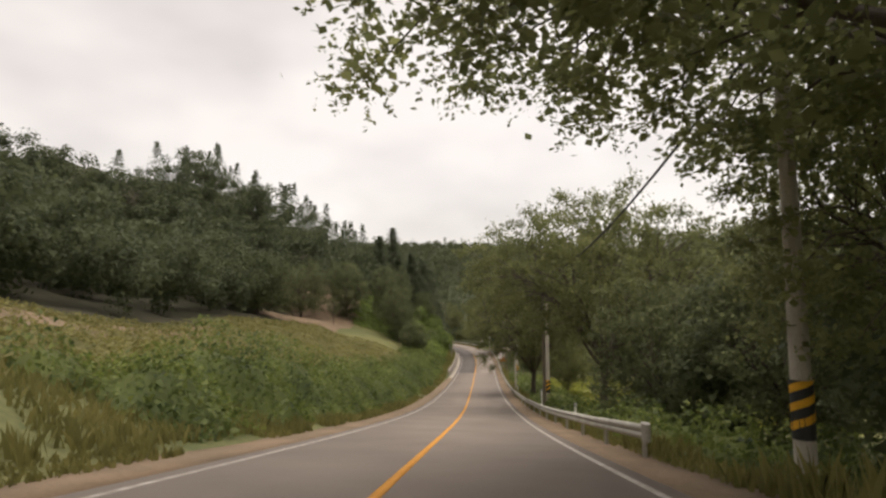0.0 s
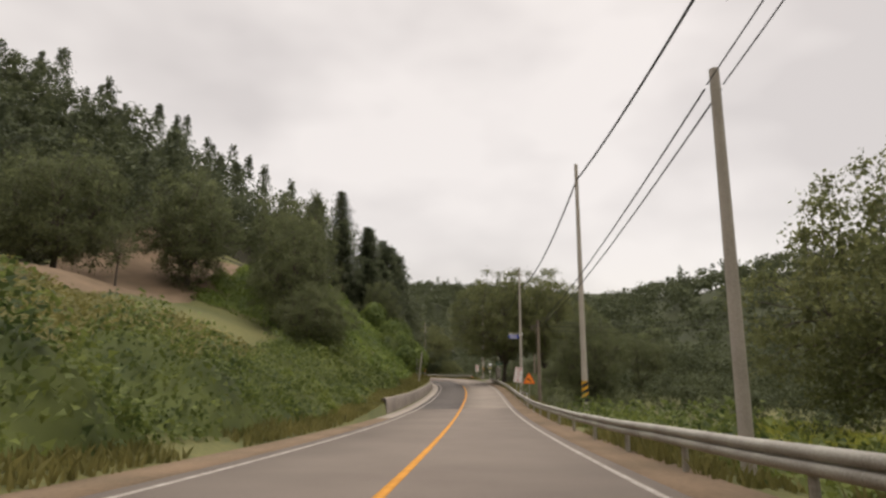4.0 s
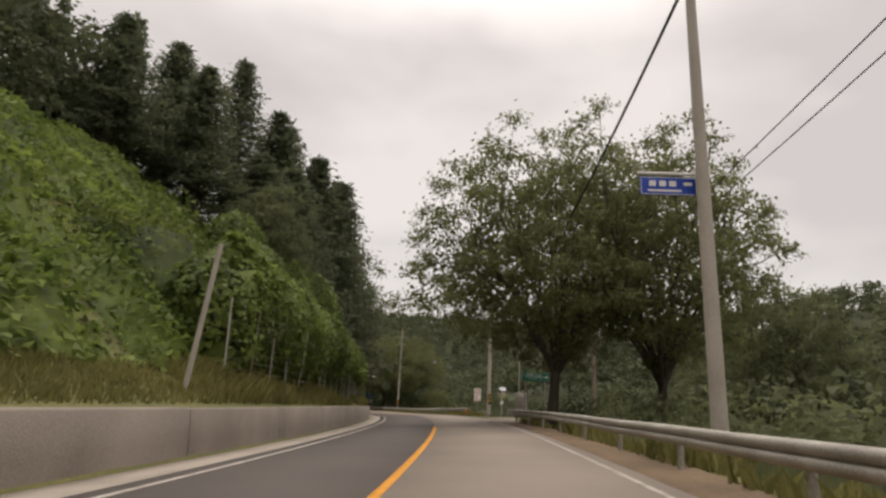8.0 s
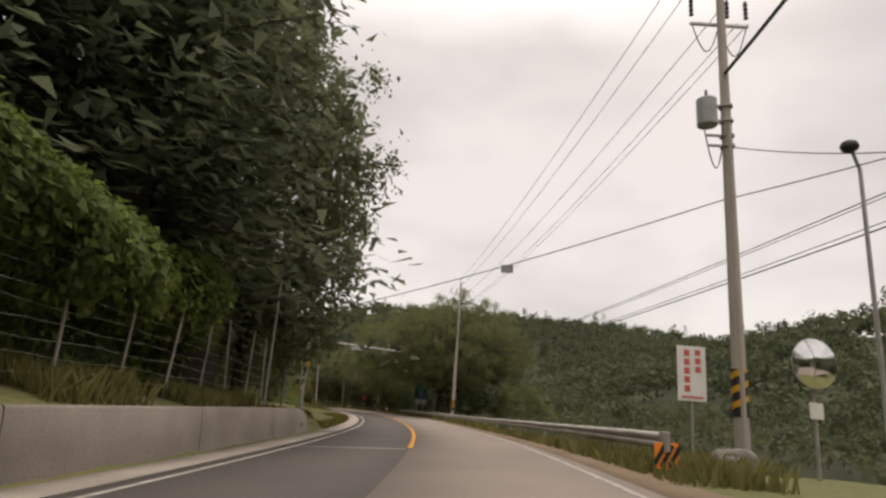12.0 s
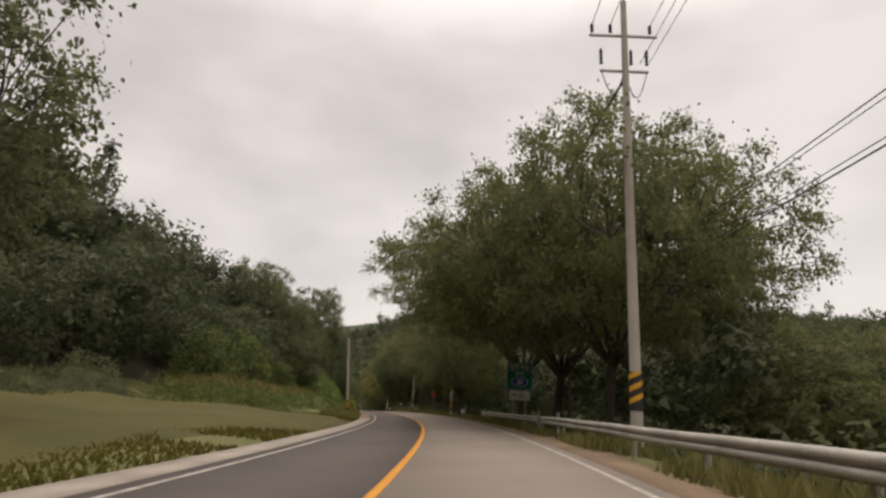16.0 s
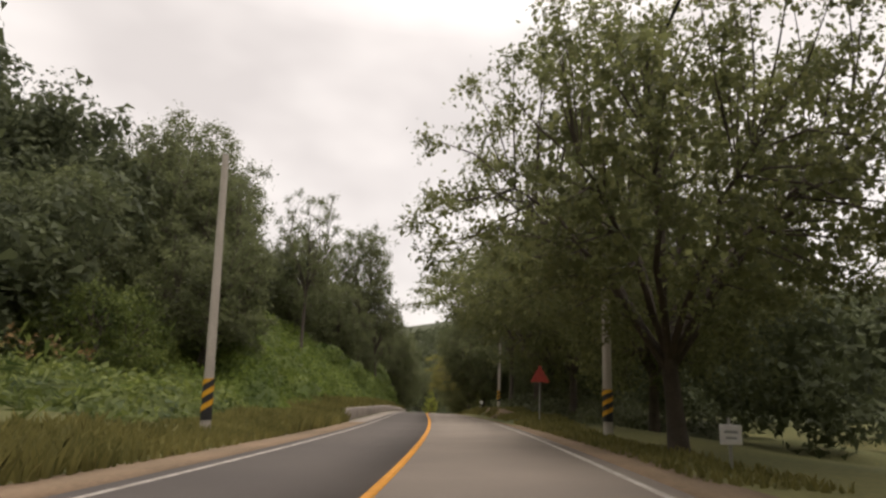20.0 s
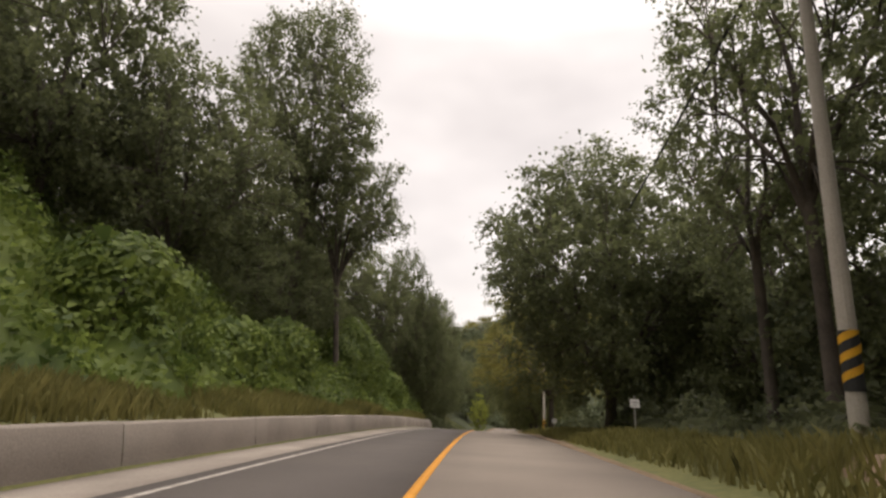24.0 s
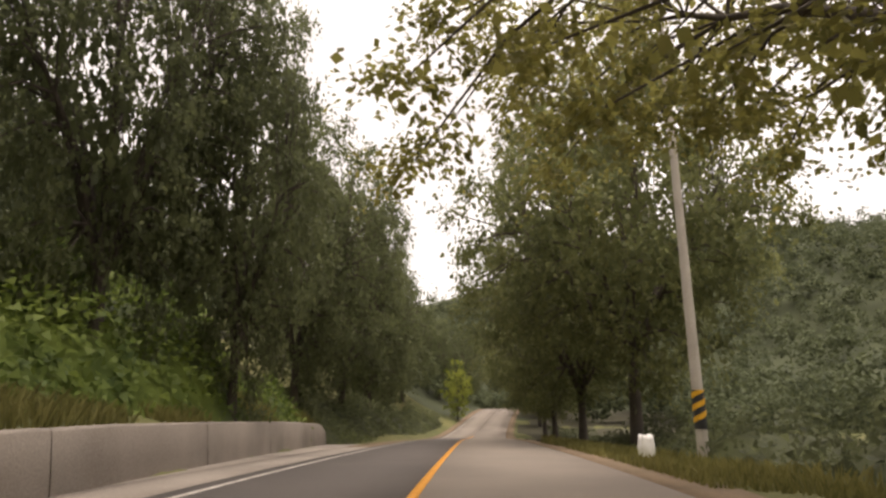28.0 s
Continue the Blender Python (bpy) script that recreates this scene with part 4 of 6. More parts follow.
def woods(name, label, seed, s0, s1, l0, l1, step, detail=1.0, conifers=.3, keep=None, size=(.75, 1.2), mat=None):
    rng = np.random.default_rng(seed)
    s, l = jitter_grid(rng, s0, s1, l0, l1, step)
    if keep is not None:
        ok = keep(s, l)
        s, l = s[ok], l[ok]
    p = spot(s, l, -.3)
    n = len(s)
    ks = [wood_tree(seed * 7 + k, 9 + k % 3, 6.5, int(190 * detail), .80 / math.sqrt(detail), 5 if detail < .8 else 12 if detail < 1.8 else 26) for k in range(5)]
    cs = [pine_tree(seed * 9 + k, 13, 5.5, int(210 * detail), .85 / math.sqrt(detail)) for k in range(3)]
    pick = rng.uniform(size=n) < conifers
    z, a = rng.uniform(*size, n), rng.uniform(0, 6.28, n)
    scatter(name, label, ks, p[~pick], z[~pick], a[~pick], mat or M_WOODS)
    if pick.any():
        scatter("conifer_woods", label.replace("mixed", "conifer"), cs, p[pick], z[pick], a[pick], M_FIR)


def edge_a(s):
    return -33 - np.clip((62 - s) * .30, 0, 19) - np.clip((s - 95) * 2, 0, 8)


def edge_b(s):
    return -25 + np.clip((s - 272) * .4, 0, 7)


woods("hill_woods", "dense dark mixed woods covering the slope", 31, -30, 130, -130, -30, 5.4, 2.4, .07, lambda s, l: l < edge_a(s) - 13, size=(1.1, 1.55))
woods("wood_edge", "dark leafy edge of the mixed woods", 49, 20, 130, -66, -30, 5.0, 7.0, .05, lambda s, l: (l < edge_a(s)) & (l >= edge_a(s) - 13), size=(.95, 1.4))
woods("hill_woods", "dense dark mixed woods on the steep hill", 32, 122, 215, -80, -23, 5.0, 2.4, .4, lambda s, l: l < -24 - np.clip((150 - s) * .25, 0, 9))
woods("hill_woods", "dense dark mixed woods on the hillside", 33, 200, 305, -100, -17, 5.0, 2.4, .04, lambda s, l: l < edge_b(s) - 13, size=(1.15, 1.6))
woods("wood_edge", "dark leafy edge of the mixed woods", 50, 200, 305, -40, -17, 4.8, 9.0, .0, lambda s, l: (l < edge_b(s)) & (l >= edge_b(s) - 13), size=(.9, 1.35))
woods("hill_woods", "dense dark mixed woods above the bank", 34, 305, 460, -65, -30, 5.6, 2.0, .08)
woods("wood_edge", "dark leafy edge of the woods above the bank", 53, 305, 440, -31, -19, 5.2, 7.0, .0)
woods("far_woods", "distant wooded hillside across the valley", 35, -20, 640, 90, 320, 12, .55, .06, lambda s, l: l > 85 + 45 * np.clip((s - 40) / 80, 0, 1), size=(1.3, 1.9))
woods("far_woods", "distant wooded ridge beyond the bend", 36, 300, 640, -190, -75, 13, .5, .06, size=(1.4, 1.9))
woods("far_woods", "distant wooded ridge closing the valley", 39, 640, 985, -160, 330, 12.5, .35, .06, size=(1.3, 1.9))
woods("far_woods", "distant wooded plateau over the valley", 48, 600, 1010, 330, 640, 12.5, .35, .06, size=(1.2, 1.8))
woods("far_woods", "woods closing the view down the road", 37, 468, 640, -24, -11.5, 5.5, 1.2, .1)
woods("far_woods", "woods closing the view beside the road", 38, 480, 640, 9, 60, 6.0, 1.0, .1)
for s0, s1, l0, l1, z0, z1, seed in ((8, 36, 13, 40, .55, .9, 40), (56, 104, 34, 60, .5, .9, 41), (160, 236, 46, 92, .7, 1.1, 47), (104, 158, 17, 44, .35, .6, 42), (196, 236, 22, 50, .25, .42, 43), (236, 300, 14, 46, .5, .9, 46), (296, 372, 14, 42, .6, 1.05, 44), (372, 480, 30, 56, .5, .8, 45)):
    woods("thicket", "dense dark thicket beyond the roadside", seed, s0, s1, l0, l1, 5.2, 4.0 if l0 < 25 else 1.9, .0 if l0 < 25 else .05, size=(z0, z1), mat=M_WOODS)


# ---- roadside trees ----
Z, ZB, ZW = "zelkova", "zelkova_b", "zelkova_warm"
for kd, s, lat, high, wide, turn, label in (
    ("zelkova_high", 4.8, 6.6, 13.6, 21.5, 40, "large zelkova tree with dark leafy boughs overhanging the road"),
    (Z, 14.0, 13.5, 12.5, 14.0, 200, "zelkova tree with low leafy boughs behind the utility pole"),
    ("zelkova_crown", 42.5, 9.8, 16.2, 19.5, 110, "large zelkova tree with a wide dark crown over the guardrail"),
    (ZB, 66.0, 7.0, 14.5, 15.5, 200, "spreading zelkova tree with a forked trunk and open lower crown"),
    ("zelkova_dark", 82.0, 13.0, 9.0, 9.0, 30, "smaller broad-leaved tree beyond the guardrail"),
    ("oak_b", 24.0, 13.5, 9.5, 9.5, 20, "bushy broad-leaved tree among undergrowth"),
    ("oak", 31.0, 11.0, 8.5, 8.5, 120, "bushy broad-leaved tree among undergrowth"),
    ("oak_b", 90.0, 26.0, 8.0, 10.0, 75, "dark broad-leaved tree in the field edge"),
    ("chestnut", 118.5, 10.8, 8.6, 6.6, 10, "small tree with a rounded crown on a vine-clad trunk"),
    ("chestnut", 125.0, 9.8, 5.2, 4.8, 80, "low leafy tree behind the wooden pole"),
    (Z, 154.2, 6.2, 16.6, 16.4, 60, "broad dome-shaped zelkova tree beside the guardrail"),
    (ZB, 155.0, 12.4, 18.0, 16.0, 150, "zelkova tree with a thick straight trunk"),
    ("zelkova_dark", 238.0, 15.0, 6.0, 8.5, 20, "zelkova tree in the roadside row"),
    ("zelkova_wide", 244.3, 8.7, 16.4, 20.0, 95, "large zelkova tree with many upright limbs"),
    ("zelkova_lifted", 254.5, 8.8, 15.8, 23.5, 170, "large zelkova tree in the roadside row"),
    ("zelkova_lifted", 266.5, 9.2, 17.0, 25.5, 250, "large zelkova tree with low forked limbs behind a road sign"),
    (Z, 283.2, 6.7, 12.8, 13.4, 300, "dense rounded zelkova tree beside the road"),
    ("zelkova_dark", 293.0, 9.6, 13.0, 12.0, 15, "dark zelkova tree in the roadside row"),
    ("zelkova_dark", 303.0, 8.6, 15.0, 13.5, 210, "dark zelkova tree overhanging the lane"),
    ("zelkova_crown", 316.2, 9.0, 14.8, 22.6, 330, "large zelkova tree with a long bough over the road"),
    ("tall", 327.0, 11.5, 16.5, 8.0, 45, "slender open-crowned tree beside the utility pole"),
    ("tall", 338.0, 10.0, 16.5, 8.0, 140, "slender open-crowned tree beside the utility pole"),
    ("tall", 330.5, 8.8, 17.0, 7.5, 15, "slender open-crowned tree with a bare stem"),
    ("tall", 334.5, 13.0, 18.0, 8.5, 75, "slender open-crowned tree with a bare stem"),
    ("tall", 343.0, 10.8, 17.0, 8.0, 215, "slender open-crowned tree with a bare stem"),
    ("tall", 325.0, 14.5, 16.0, 8.0, 285, "slender open-crowned tree with a bare stem"),
    ("oak", 322.0, 13.0, 12.0, 10.0, 40, "dark broad-leaved tree behind the roadside"),
    ("oak_b", 331.0, 17.0, 13.0, 10.5, 90, "dark broad-leaved tree behind the roadside"),
    ("chestnut", 353.0, 15.5, 14.5, 12.0, 20, "dense dark broad-leaved tree behind the roadside"),
    ("oak_b", 158.0, 22.5, 10.5, 9.5, 60, "leafy tree at the edge of the field"),
    ("oak", 148.0, 24.0, 9.5, 10.0, 10, "leafy tree at the edge of the field"),
    ("oak_b", 170.0, 26.0, 9.0, 9.5, 140, "leafy tree beyond the junction"),
    ("chestnut_near", 356.0, 8.0, 16.6, 16.0, 70, "dense dark broad-leaved tree over the lane"),
    ("oak", 341.0, 15.0, 12.0, 10.0, 100, "dark broad-leaved tree behind the roadside"),
    ("oak_b", 367.0, 15.0, 7.0, 8.0, 190, "bushy broad-leaved tree on the field side"),
    (ZW, 381.3, 7.3, 14.6, 17.6, 120, "yellow-green zelkova tree with layered open boughs"),
    ("zelkova_dark", 405.3, 8.6, 21.5, 17.5, 80, "dark zelkova tree in a row beside the road"),
    ("zelkova_dark", 419.5, 8.6, 20.5, 17.0, 10, "dark zelkova tree in a row beside the road"),
    ("zelkova_dark", 435.5, 8.6, 17.0, 15.5, 260, "dark zelkova tree in a row beside the road"),
    ("zelkova_dark", 452.0, 8.8, 17.5, 15.5, 190, "dark zelkova tree in a row beside the road"),
    ("zelkova_dark", 470.0, 8.8, 18.0, 15.5, 310, "dark zelkova tree in a row beside the road"),
    ("zelkova_dark", 488.0, 9.0, 18.0, 15.5, 60, "dark zelkova tree in a row beside the road"),
    ("zelkova_dark", 507.0, 9.5, 18.0, 15.5, 150, "dark zelkova tree in a row beside the road"),
):
    plant(kd, s, lat, high, wide, turn, label)
for kd, s, lat, high, wide, turn, label in (
    ("oak", 112.0, -34.0, 11.0, 11.0, 10, "dark round broad-leaved tree at the field edge"),
    ("oak_b", 121.0, -27.0, 11.5, 11.0, 100, "dark round broad-leaved tree at the field edge"),
    ("oak", 98.0, -37.0, 10.0, 12.0, 200, "dark round broad-leaved tree at the field edge"),
    ("oak_b", 118.0, -15.5, 11.0, 8.5, 60, "dark leafy tree on the bank"),
    ("oak", 127.0, -18.5, 12.0, 9.5, 160, "dark leafy tree on the bank"),
    ("tall", 109.5, -26.8, 5.5, 3.0, 60, "thin young tree on bare soil"),
    ("chestnut", 112.6, -11.7, 5.6, 6.5, 30, "dense round bush-like tree on the bank"),
    ("fir", 184.5, -21.3, 23.0, 12.2, 0, "tall dark fir on the steep slope"),
    ("fir_b", 175.5, -25.5, 15.5, 10.1, 40, "tall dark fir on the steep slope"),
    ("fir", 184.0, -15.5, 21.5, 12.2, 80, "tall dark fir on the steep slope"),
    ("fir_b", 168.0, -20.0, 12.5, 8.8, 120, "tall dark fir on the steep slope"),
    ("fir", 190.0, -12.5, 26.0, 13.5, 160, "tall dark fir on the steep slope"),
    ("fir_b", 178.8, -15.8, 19.5, 10.8, 200, "tall dark fir on the steep slope"),
    ("fir_b", 187.0, -9.4, 23.0, 13.5, 20, "tall dark conifer with drooping boughs behind the fence"),
    ("fir_b", 176.0, -13.5, 15.5, 11.5, 95, "tall dark conifer with drooping boughs behind the fence"),
    ("fir", 171.5, -15.5, 12.0, 10.8, 155, "tall dark fir on the steep slope"),
    ("fir", 163.0, -25.0, 12.0, 8.8, 240, "tall dark fir on the steep slope"),
    ("oak_b", 166.0, -13.0, 10.5, 8.0, 20, "dark leafy tree above the wire fence"),
    ("fir", 174.0, -12.5, 14.5, 10.1, 70, "dark leafy tree above the wire fence"),
    ("fir", 182.0, -11.8, 21.5, 12.8, 130, "tall dark tree rising behind the wire fence"),
    ("fir", 196.0, -9.9, 27.5, 14.9, 190, "tall dark tree overhanging the wall"),
    ("chestnut", 199.8, -8.8, 22.0, 13.5, 250, "tall dark tree with a bough over the road"),
    ("oak_b", 205.0, -17.0, 15.0, 11.0, 300, "tall dark tree on the slope"),
    ("oak", 211.0, -21.0, 15.0, 12.0, 20, "tall dark tree at the edge of the grass"),
    ("oak_b", 221.0, -25.0, 13.0, 11.0, 80, "tall dark tree at the edge of the grass"),
    ("chestnut", 230.0, -15.5, 15.5, 12.0, 40, "tall dark tree standing over the grass verge"),
    ("oak_b", 222.5, -18.5, 19.0, 12.0, 110, "tall dark tree standing over the grass verge"),
    ("oak", 232.0, -28.0, 11.0, 11.0, 130, "dark tree at the edge of the grass"),
    ("chestnut", 246.0, -29.0, 9.0, 11.0, 200, "broad leafy tree behind the grass verge"),
    ("bush", 277.0, -19.0, 6.5, 10.0, 270, "round yellow-green bush behind the crop field"),
    ("oak", 302.0, -13.5, 8.0, 8.5, 45, "dark leafy tree on the slope above the verge"),
    ("oak_b", 306.5, -16.0, 10.0, 9.0, 140, "dark leafy tree on the slope above the verge"),
    ("bush", 295.5, -16.0, 4.5, 7.0, 80, "round leafy bush on the slope above the verge"),
    ("oak_b", 300.0, -22.0, 10.0, 11.0, 10, "dark dome-shaped tree on the slope"),
    ("chestnut", 311.0, -20.0, 13.0, 12.0, 60, "dark dome-shaped tree on the slope"),
    ("oak", 321.0, -24.0, 14.0, 13.0, 110, "dark dome-shaped tree on the slope"),
    ("tall", 323.5, -12.4, 16.5, 7.0, 160, "slender dark pine-like tree above the bank"),
    ("oak_b", 334.0, -15.5, 12.5, 10.0, 210, "leafy tree draped with vines above the bank"),
    ("oak", 343.0, -17.0, 14.0, 10.0, 260, "leafy tree draped with vines above the bank"),
    ("lofty", 357.2, -11.4, 23.8, 10.6, 310, "tall dense-crowned tree above the bank"),
    ("oak_b", 345.5, -12.5, 11.5, 9.5, 310, "leafy tree draped with vines above the bank"),
    ("parasol", 358.6, -8.3, 16.6, 8.2, 75, "tall leafy tree leaning over the wall"),
    ("oak_b", 356.0, -11.0, 7.0, 7.0, 0, "leafy tree leaning over the wall"),
    ("oak", 366.0, -14.0, 9.0, 10.0, 50, "leafy tree draped with vines above the bank"),
    ("chestnut", 377.0, -15.5, 12.5, 12.0, 100, "dense dark tree above the bank"),
    ("oak_b", 385.0, -12.0, 14.5, 10.0, 150, "leafy tree draped with vines above the bank"),
    ("chestnut", 391.6, -9.4, 18.6, 8.6, 200, "tall slender tree above the wall end"),
    ("oak_b", 395.0, -6.9, 15.6, 7.0, 250, "leafy tree leaning over the wall end"),
    ("oak_b", 408.5, -9.0, 17.5, 10.5, 300, "leafy tree beside the lane"),
    ("oak", 420.0, -9.0, 20.0, 12.0, 30, "leafy tree beside the lane"),
    ("sapling", 478.0, -4.9, 10.0, 5.6, 40, "young yellow-green tree where the road climbs"),
    ("oak", 446.5, -12.5, 19.5, 12.5, 200, "dark leafy tree beside the dip in the lane"),
    ("oak_b", 459.0, -13.0, 19.0, 12.0, 330, "dark leafy tree beside the dip in the lane"),
    ("oak", 471.0, -13.0, 18.0, 11.0, 120, "dark leafy tree beside the dip in the lane"),
    ("oak_b", 498.0, -11.5, 16.0, 11.0, 20, "dark leafy tree beside the climbing road"),
    ("oak", 515.0, -9.0, 17.0, 12.0, 260, "dark leafy tree beside the climbing road"),
    ("oak_b", 362.5, -15.5, 14.0, 11.0, 15, "leafy tree draped with vines above the bank"),
    ("oak_b", 434.0, -9.5, 21.0, 13.0, 90, "leafy tree beside the lane"),
):
    plant(kd, s, lat, high, wide, turn, label, group="trees on the slope")


# ---- kudzu banks, hedges, grass ----
def swell(s, l, seed, grain):
    """Uneven mounds between 0 and 1."""
    r = np.random.default_rng(seed)
    h = 0
    for k in range(7):
        a, f, ph = r.uniform(0, np.pi), r.uniform(.6, 1.8) / grain, r.uniform(0, 6.28)
        h = h + np.sin((s * math.cos(a) + l * math.sin(a)) * f + ph + 1.2 * np.sin(s * .21 + l * .33 + ph))
    return np.clip(.5 + h / 4.5, 0, 1)


def blanket(name, label, seed, s0, s1, l0, l1, per_m2, leaf, high, mat, keep=None, grain=2.0, shell=.75, category="undergrowth", long=1.25, facing=(0, 0, .9), edge=1.2):
    """Leaves over mounds on the ground between two offsets, joined."""
    rng = np.random.default_rng(seed)
    n = int((s1 - s0) * abs(l1 - l0) * per_m2)
    s, l = rng.uniform(s0, s1, n), rng.uniform(l0, l1, n)
    if keep is not None:
        ok = keep(s, l)
        s, l = s[ok], l[ok]
    n = len(s)
    side = np.clip(np.minimum(np.minimum(s - s0, s1 - s) / 2, np.minimum(l - min(l0, l1), max(l0, l1) - l)) / edge, 0, 1) ** .5
    e = .15

    def top(a, b):
        return high * (.12 + .88 * swell(a, b, seed, grain) ** 1.3)
    h = top(s, l) * side
    ds, dl = (top(s + e, l) - top(s - e, l)) / (2 * e), (top(s, l + e) - top(s, l - e)) / (2 * e)
    p = spot(s, l, 0)
    p[:, 2] += h * (shell + (1 - shell) * rng.uniform(-1, 1, n)) - .05 * rng.uniform(0, 1, n)
    _, hd, _ = centre(s)
    c, q = np.cos(hd), np.sin(hd)
    nrm = np.stack([-dl * c + ds * q, -dl * q - ds * c, np.ones(n) * .8], 1)
    nrm[:, 0] += np.sign(-l) * (1 - side) * 1.2 * c
    nrm[:, 1] += np.sign(-l) * (1 - side) * 1.2 * q
    nrm /= np.linalg.norm(nrm, axis=1, keepdims=True)
    v, f = leaves(rng, p, leaf, nrm, .5, long, .25)
    ga, gb = np.meshgrid(np.arange(s0, s1 + .1, .8), np.linspace(l0, l1, max(4, int(abs(l1 - l0) / .7))), indexing="ij")
    gs = np.clip(np.minimum(np.minimum(ga - s0, s1 - ga) / 2, np.minimum(gb - min(l0, l1), max(l0, l1) - gb)) / edge, 0, 1) ** .5
    if keep is not None:
        gs = gs * keep(ga, gb)
    gp = spot(ga, gb, 0)
    gp[..., 2] += top(ga, gb) * gs * .62 - .2
    a, b = ga.shape
    i = np.arange((a - 1) * (b - 1))
    r, c = i // (b - 1), i % (b - 1)
    q = np.stack([r * b + c, (r + 1) * b + c, (r + 1) * b + c + 1, r * b + c + 1], 1)
    heart = (gp.reshape(-1, 3), np.concatenate([q[:, [0, 1, 2]], q[:, [0, 2, 3]]]))
    v, f = joined([heart, (v, f)])
    return tagged(new(name, mesh_of(name, v, f, mat)), label, category, kind="stuff")


def blades(name, label, seed, s0, s1, l0, l1, per_m2, tall, mat, keep=None, wide=.035, category="grass"):
    """Upright grass blades, joined."""
    rng = np.random.default_rng(seed)
    n = int((s1 - s0) * abs(l1 - l0) * per_m2)
    s, l = rng.uniform(s0, s1, n), rng.uniform(l0, l1, n)
    ok = swell(s, l, seed, 1.5) > .06
    if keep is not None:
        ok &= keep(s, l)
    s, l = s[ok], l[ok]
    n = len(s)
    p = spot(s, l, -.02)
    h = tall * rng.uniform(.45, 1.25, (n, 1)) * (.5 + swell(s, l, seed + 1, 2.5))[:, None]
    a = rng.uniform(0, 6.28, n)
    side = np.stack([np.cos(a), np.sin(a), 0 * a], 1) * wide * rng.uniform(.6, 1.5, (n, 1))
    lean = rng.normal(size=(n, 3)) * .28 * h
    lean[:, 2] = 0
    up = np.array([0, 0, 1.0]) * h
    v = np.stack([p - side, p + side, p + side * .6 + lean * .4 + up * .6, p + lean + up], 1).reshape(-1, 3)
    return tagged(new(name, mesh_of(name, v, np.arange(4 * n).reshape(-1, 4), mat)), label, category, kind="stuff")


blanket("hedge_bank", "thick green kudzu and bramble bank beside the road", 51, 14, 103, -11, -5.4, 95, .17, 2.9, M_HEDGE, grain=1.3)
blanket("kudzu_slope", "yellow-green grass and weeds on the field slope", 52, -10, 104, -33, -10, 24, .26, .8, M_GRASS, grain=.8)
blanket("undergrowth", "tangled green bushes beyond the guardrail", 53, 14, 50, 5.6, 14, 46, .19, 1.7, M_HEDGE, grain=.6)
blanket("undergrowth", "low tangled weeds beyond the guardrail", 65, 48, 68, 5.8, 10, 50, .18, .9, M_HEDGE, grain=.6)
blanket("undergrowth", "tangled bushes beyond the guardrail", 66, 66, 104, 5.8, 12.5, 46, .19, 1.7, M_HEDGE, grain=.6)
blanket("kudzu_slope", "bright green kudzu covering the steep slope", 54, 118, 168, -27, -6.5, 44, .27, 1.3, M_KUDZU, grain=.9)
blanket("kudzu_mound", "dense kudzu mounds over bushes", 55, 106, 122, -14, -6, 70, .22, 2.4, M_HEDGE, grain=.8)
blanket("fence_vines", "kudzu vines hanging over the wire fence", 56, 140, 188, -12, -6.6, 120, .22, 4.2, M_HEDGE, grain=.9, shell=.6)
blanket("undergrowth", "tangled bushes beyond the guardrail", 57, 112, 164, 6.2, 16, 48, .20, 2.2, M_DEEP, grain=.7)
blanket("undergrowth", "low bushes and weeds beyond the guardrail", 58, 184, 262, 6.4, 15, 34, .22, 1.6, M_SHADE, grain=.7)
blanket("undergrowth", "dark bushes at the edge of the woods", 59, 206, 262, -30, -20, 60, .19, 2.6, M_DEEP, grain=.9)
blanket("kudzu_slope", "bright green kudzu bank above the wall", 60, 296, 404, -19, -6.6, 70, .22, 2.6, M_KUDZU, grain=.9)
blanket("undergrowth", "bushes toned down for shade under the roadside trees", 61, 296, 410, 7.5, 15, 34, .22, 1.9, M_SHADE, grain=.7)
blanket("undergrowth", "low weeds toned down for shade under the roadside row of trees", 64, 410, 470, 9.5, 17, 34, .2, .8, M_SHADE, grain=.7)
blanket("undergrowth", "dark bushes beside the lane", 62, 408, 466, -11, -5.6, 45, .24, 2.4, M_DEEP, grain=2)
blanket("undergrowth", "leafy weeds and vines covering the slope", 63, 284, 306, -26, -8, 34, .26, 1.3, M_HEDGE, grain=2)
blades("verge_grass", "rough yellow-green grass beside the road", 70, -6, 20, -16, -5.5, 45, .5, M_GRASS, wide=.05)
blades("wall_top_grass", "dry brownish grass along the top of the wall", 71, 104, 190, -6.8, -4.9, 230, .38, M_GRASS, wide=.017)
blades("wall_top_grass", "dry brownish grass along the top of the wall", 72, 303, 384, -7.2, -5.3, 230, .38, M_GRASS, wide=.017)
blades("wall_top_grass", "dry brownish grass along the flared end of the wall", 69, 383, 391, -7.4, -5.75, 230, .38, M_GRASS, wide=.017)
blades("wall_top_grass", "dry brownish grass along the flared end of the wall", 68, 391, 399, -8.2, -6.45, 230, .38, M_GRASS, wide=.017)
blades("wall_top_grass", "dry brownish grass along the flared end of the wall", 67, 399, 407, -9.0, -7.15, 230, .38, M_GRASS, wide=.017)
blades("verge_grass", "thin dry grass on the shoulder", 73, -10, 104, -5.7, -4.7, 110, .28, M_GRASS)
blades("verge_grass", "thin dry grass along the guardrail", 74, 5, 157, 4.9, 6.2, 60, .4, M_GRASS)
blades("lawn", "short mown green grass verge", 75, 192, 270, -23, -4.55, 75, .10, M_LAWN, wide=.04)
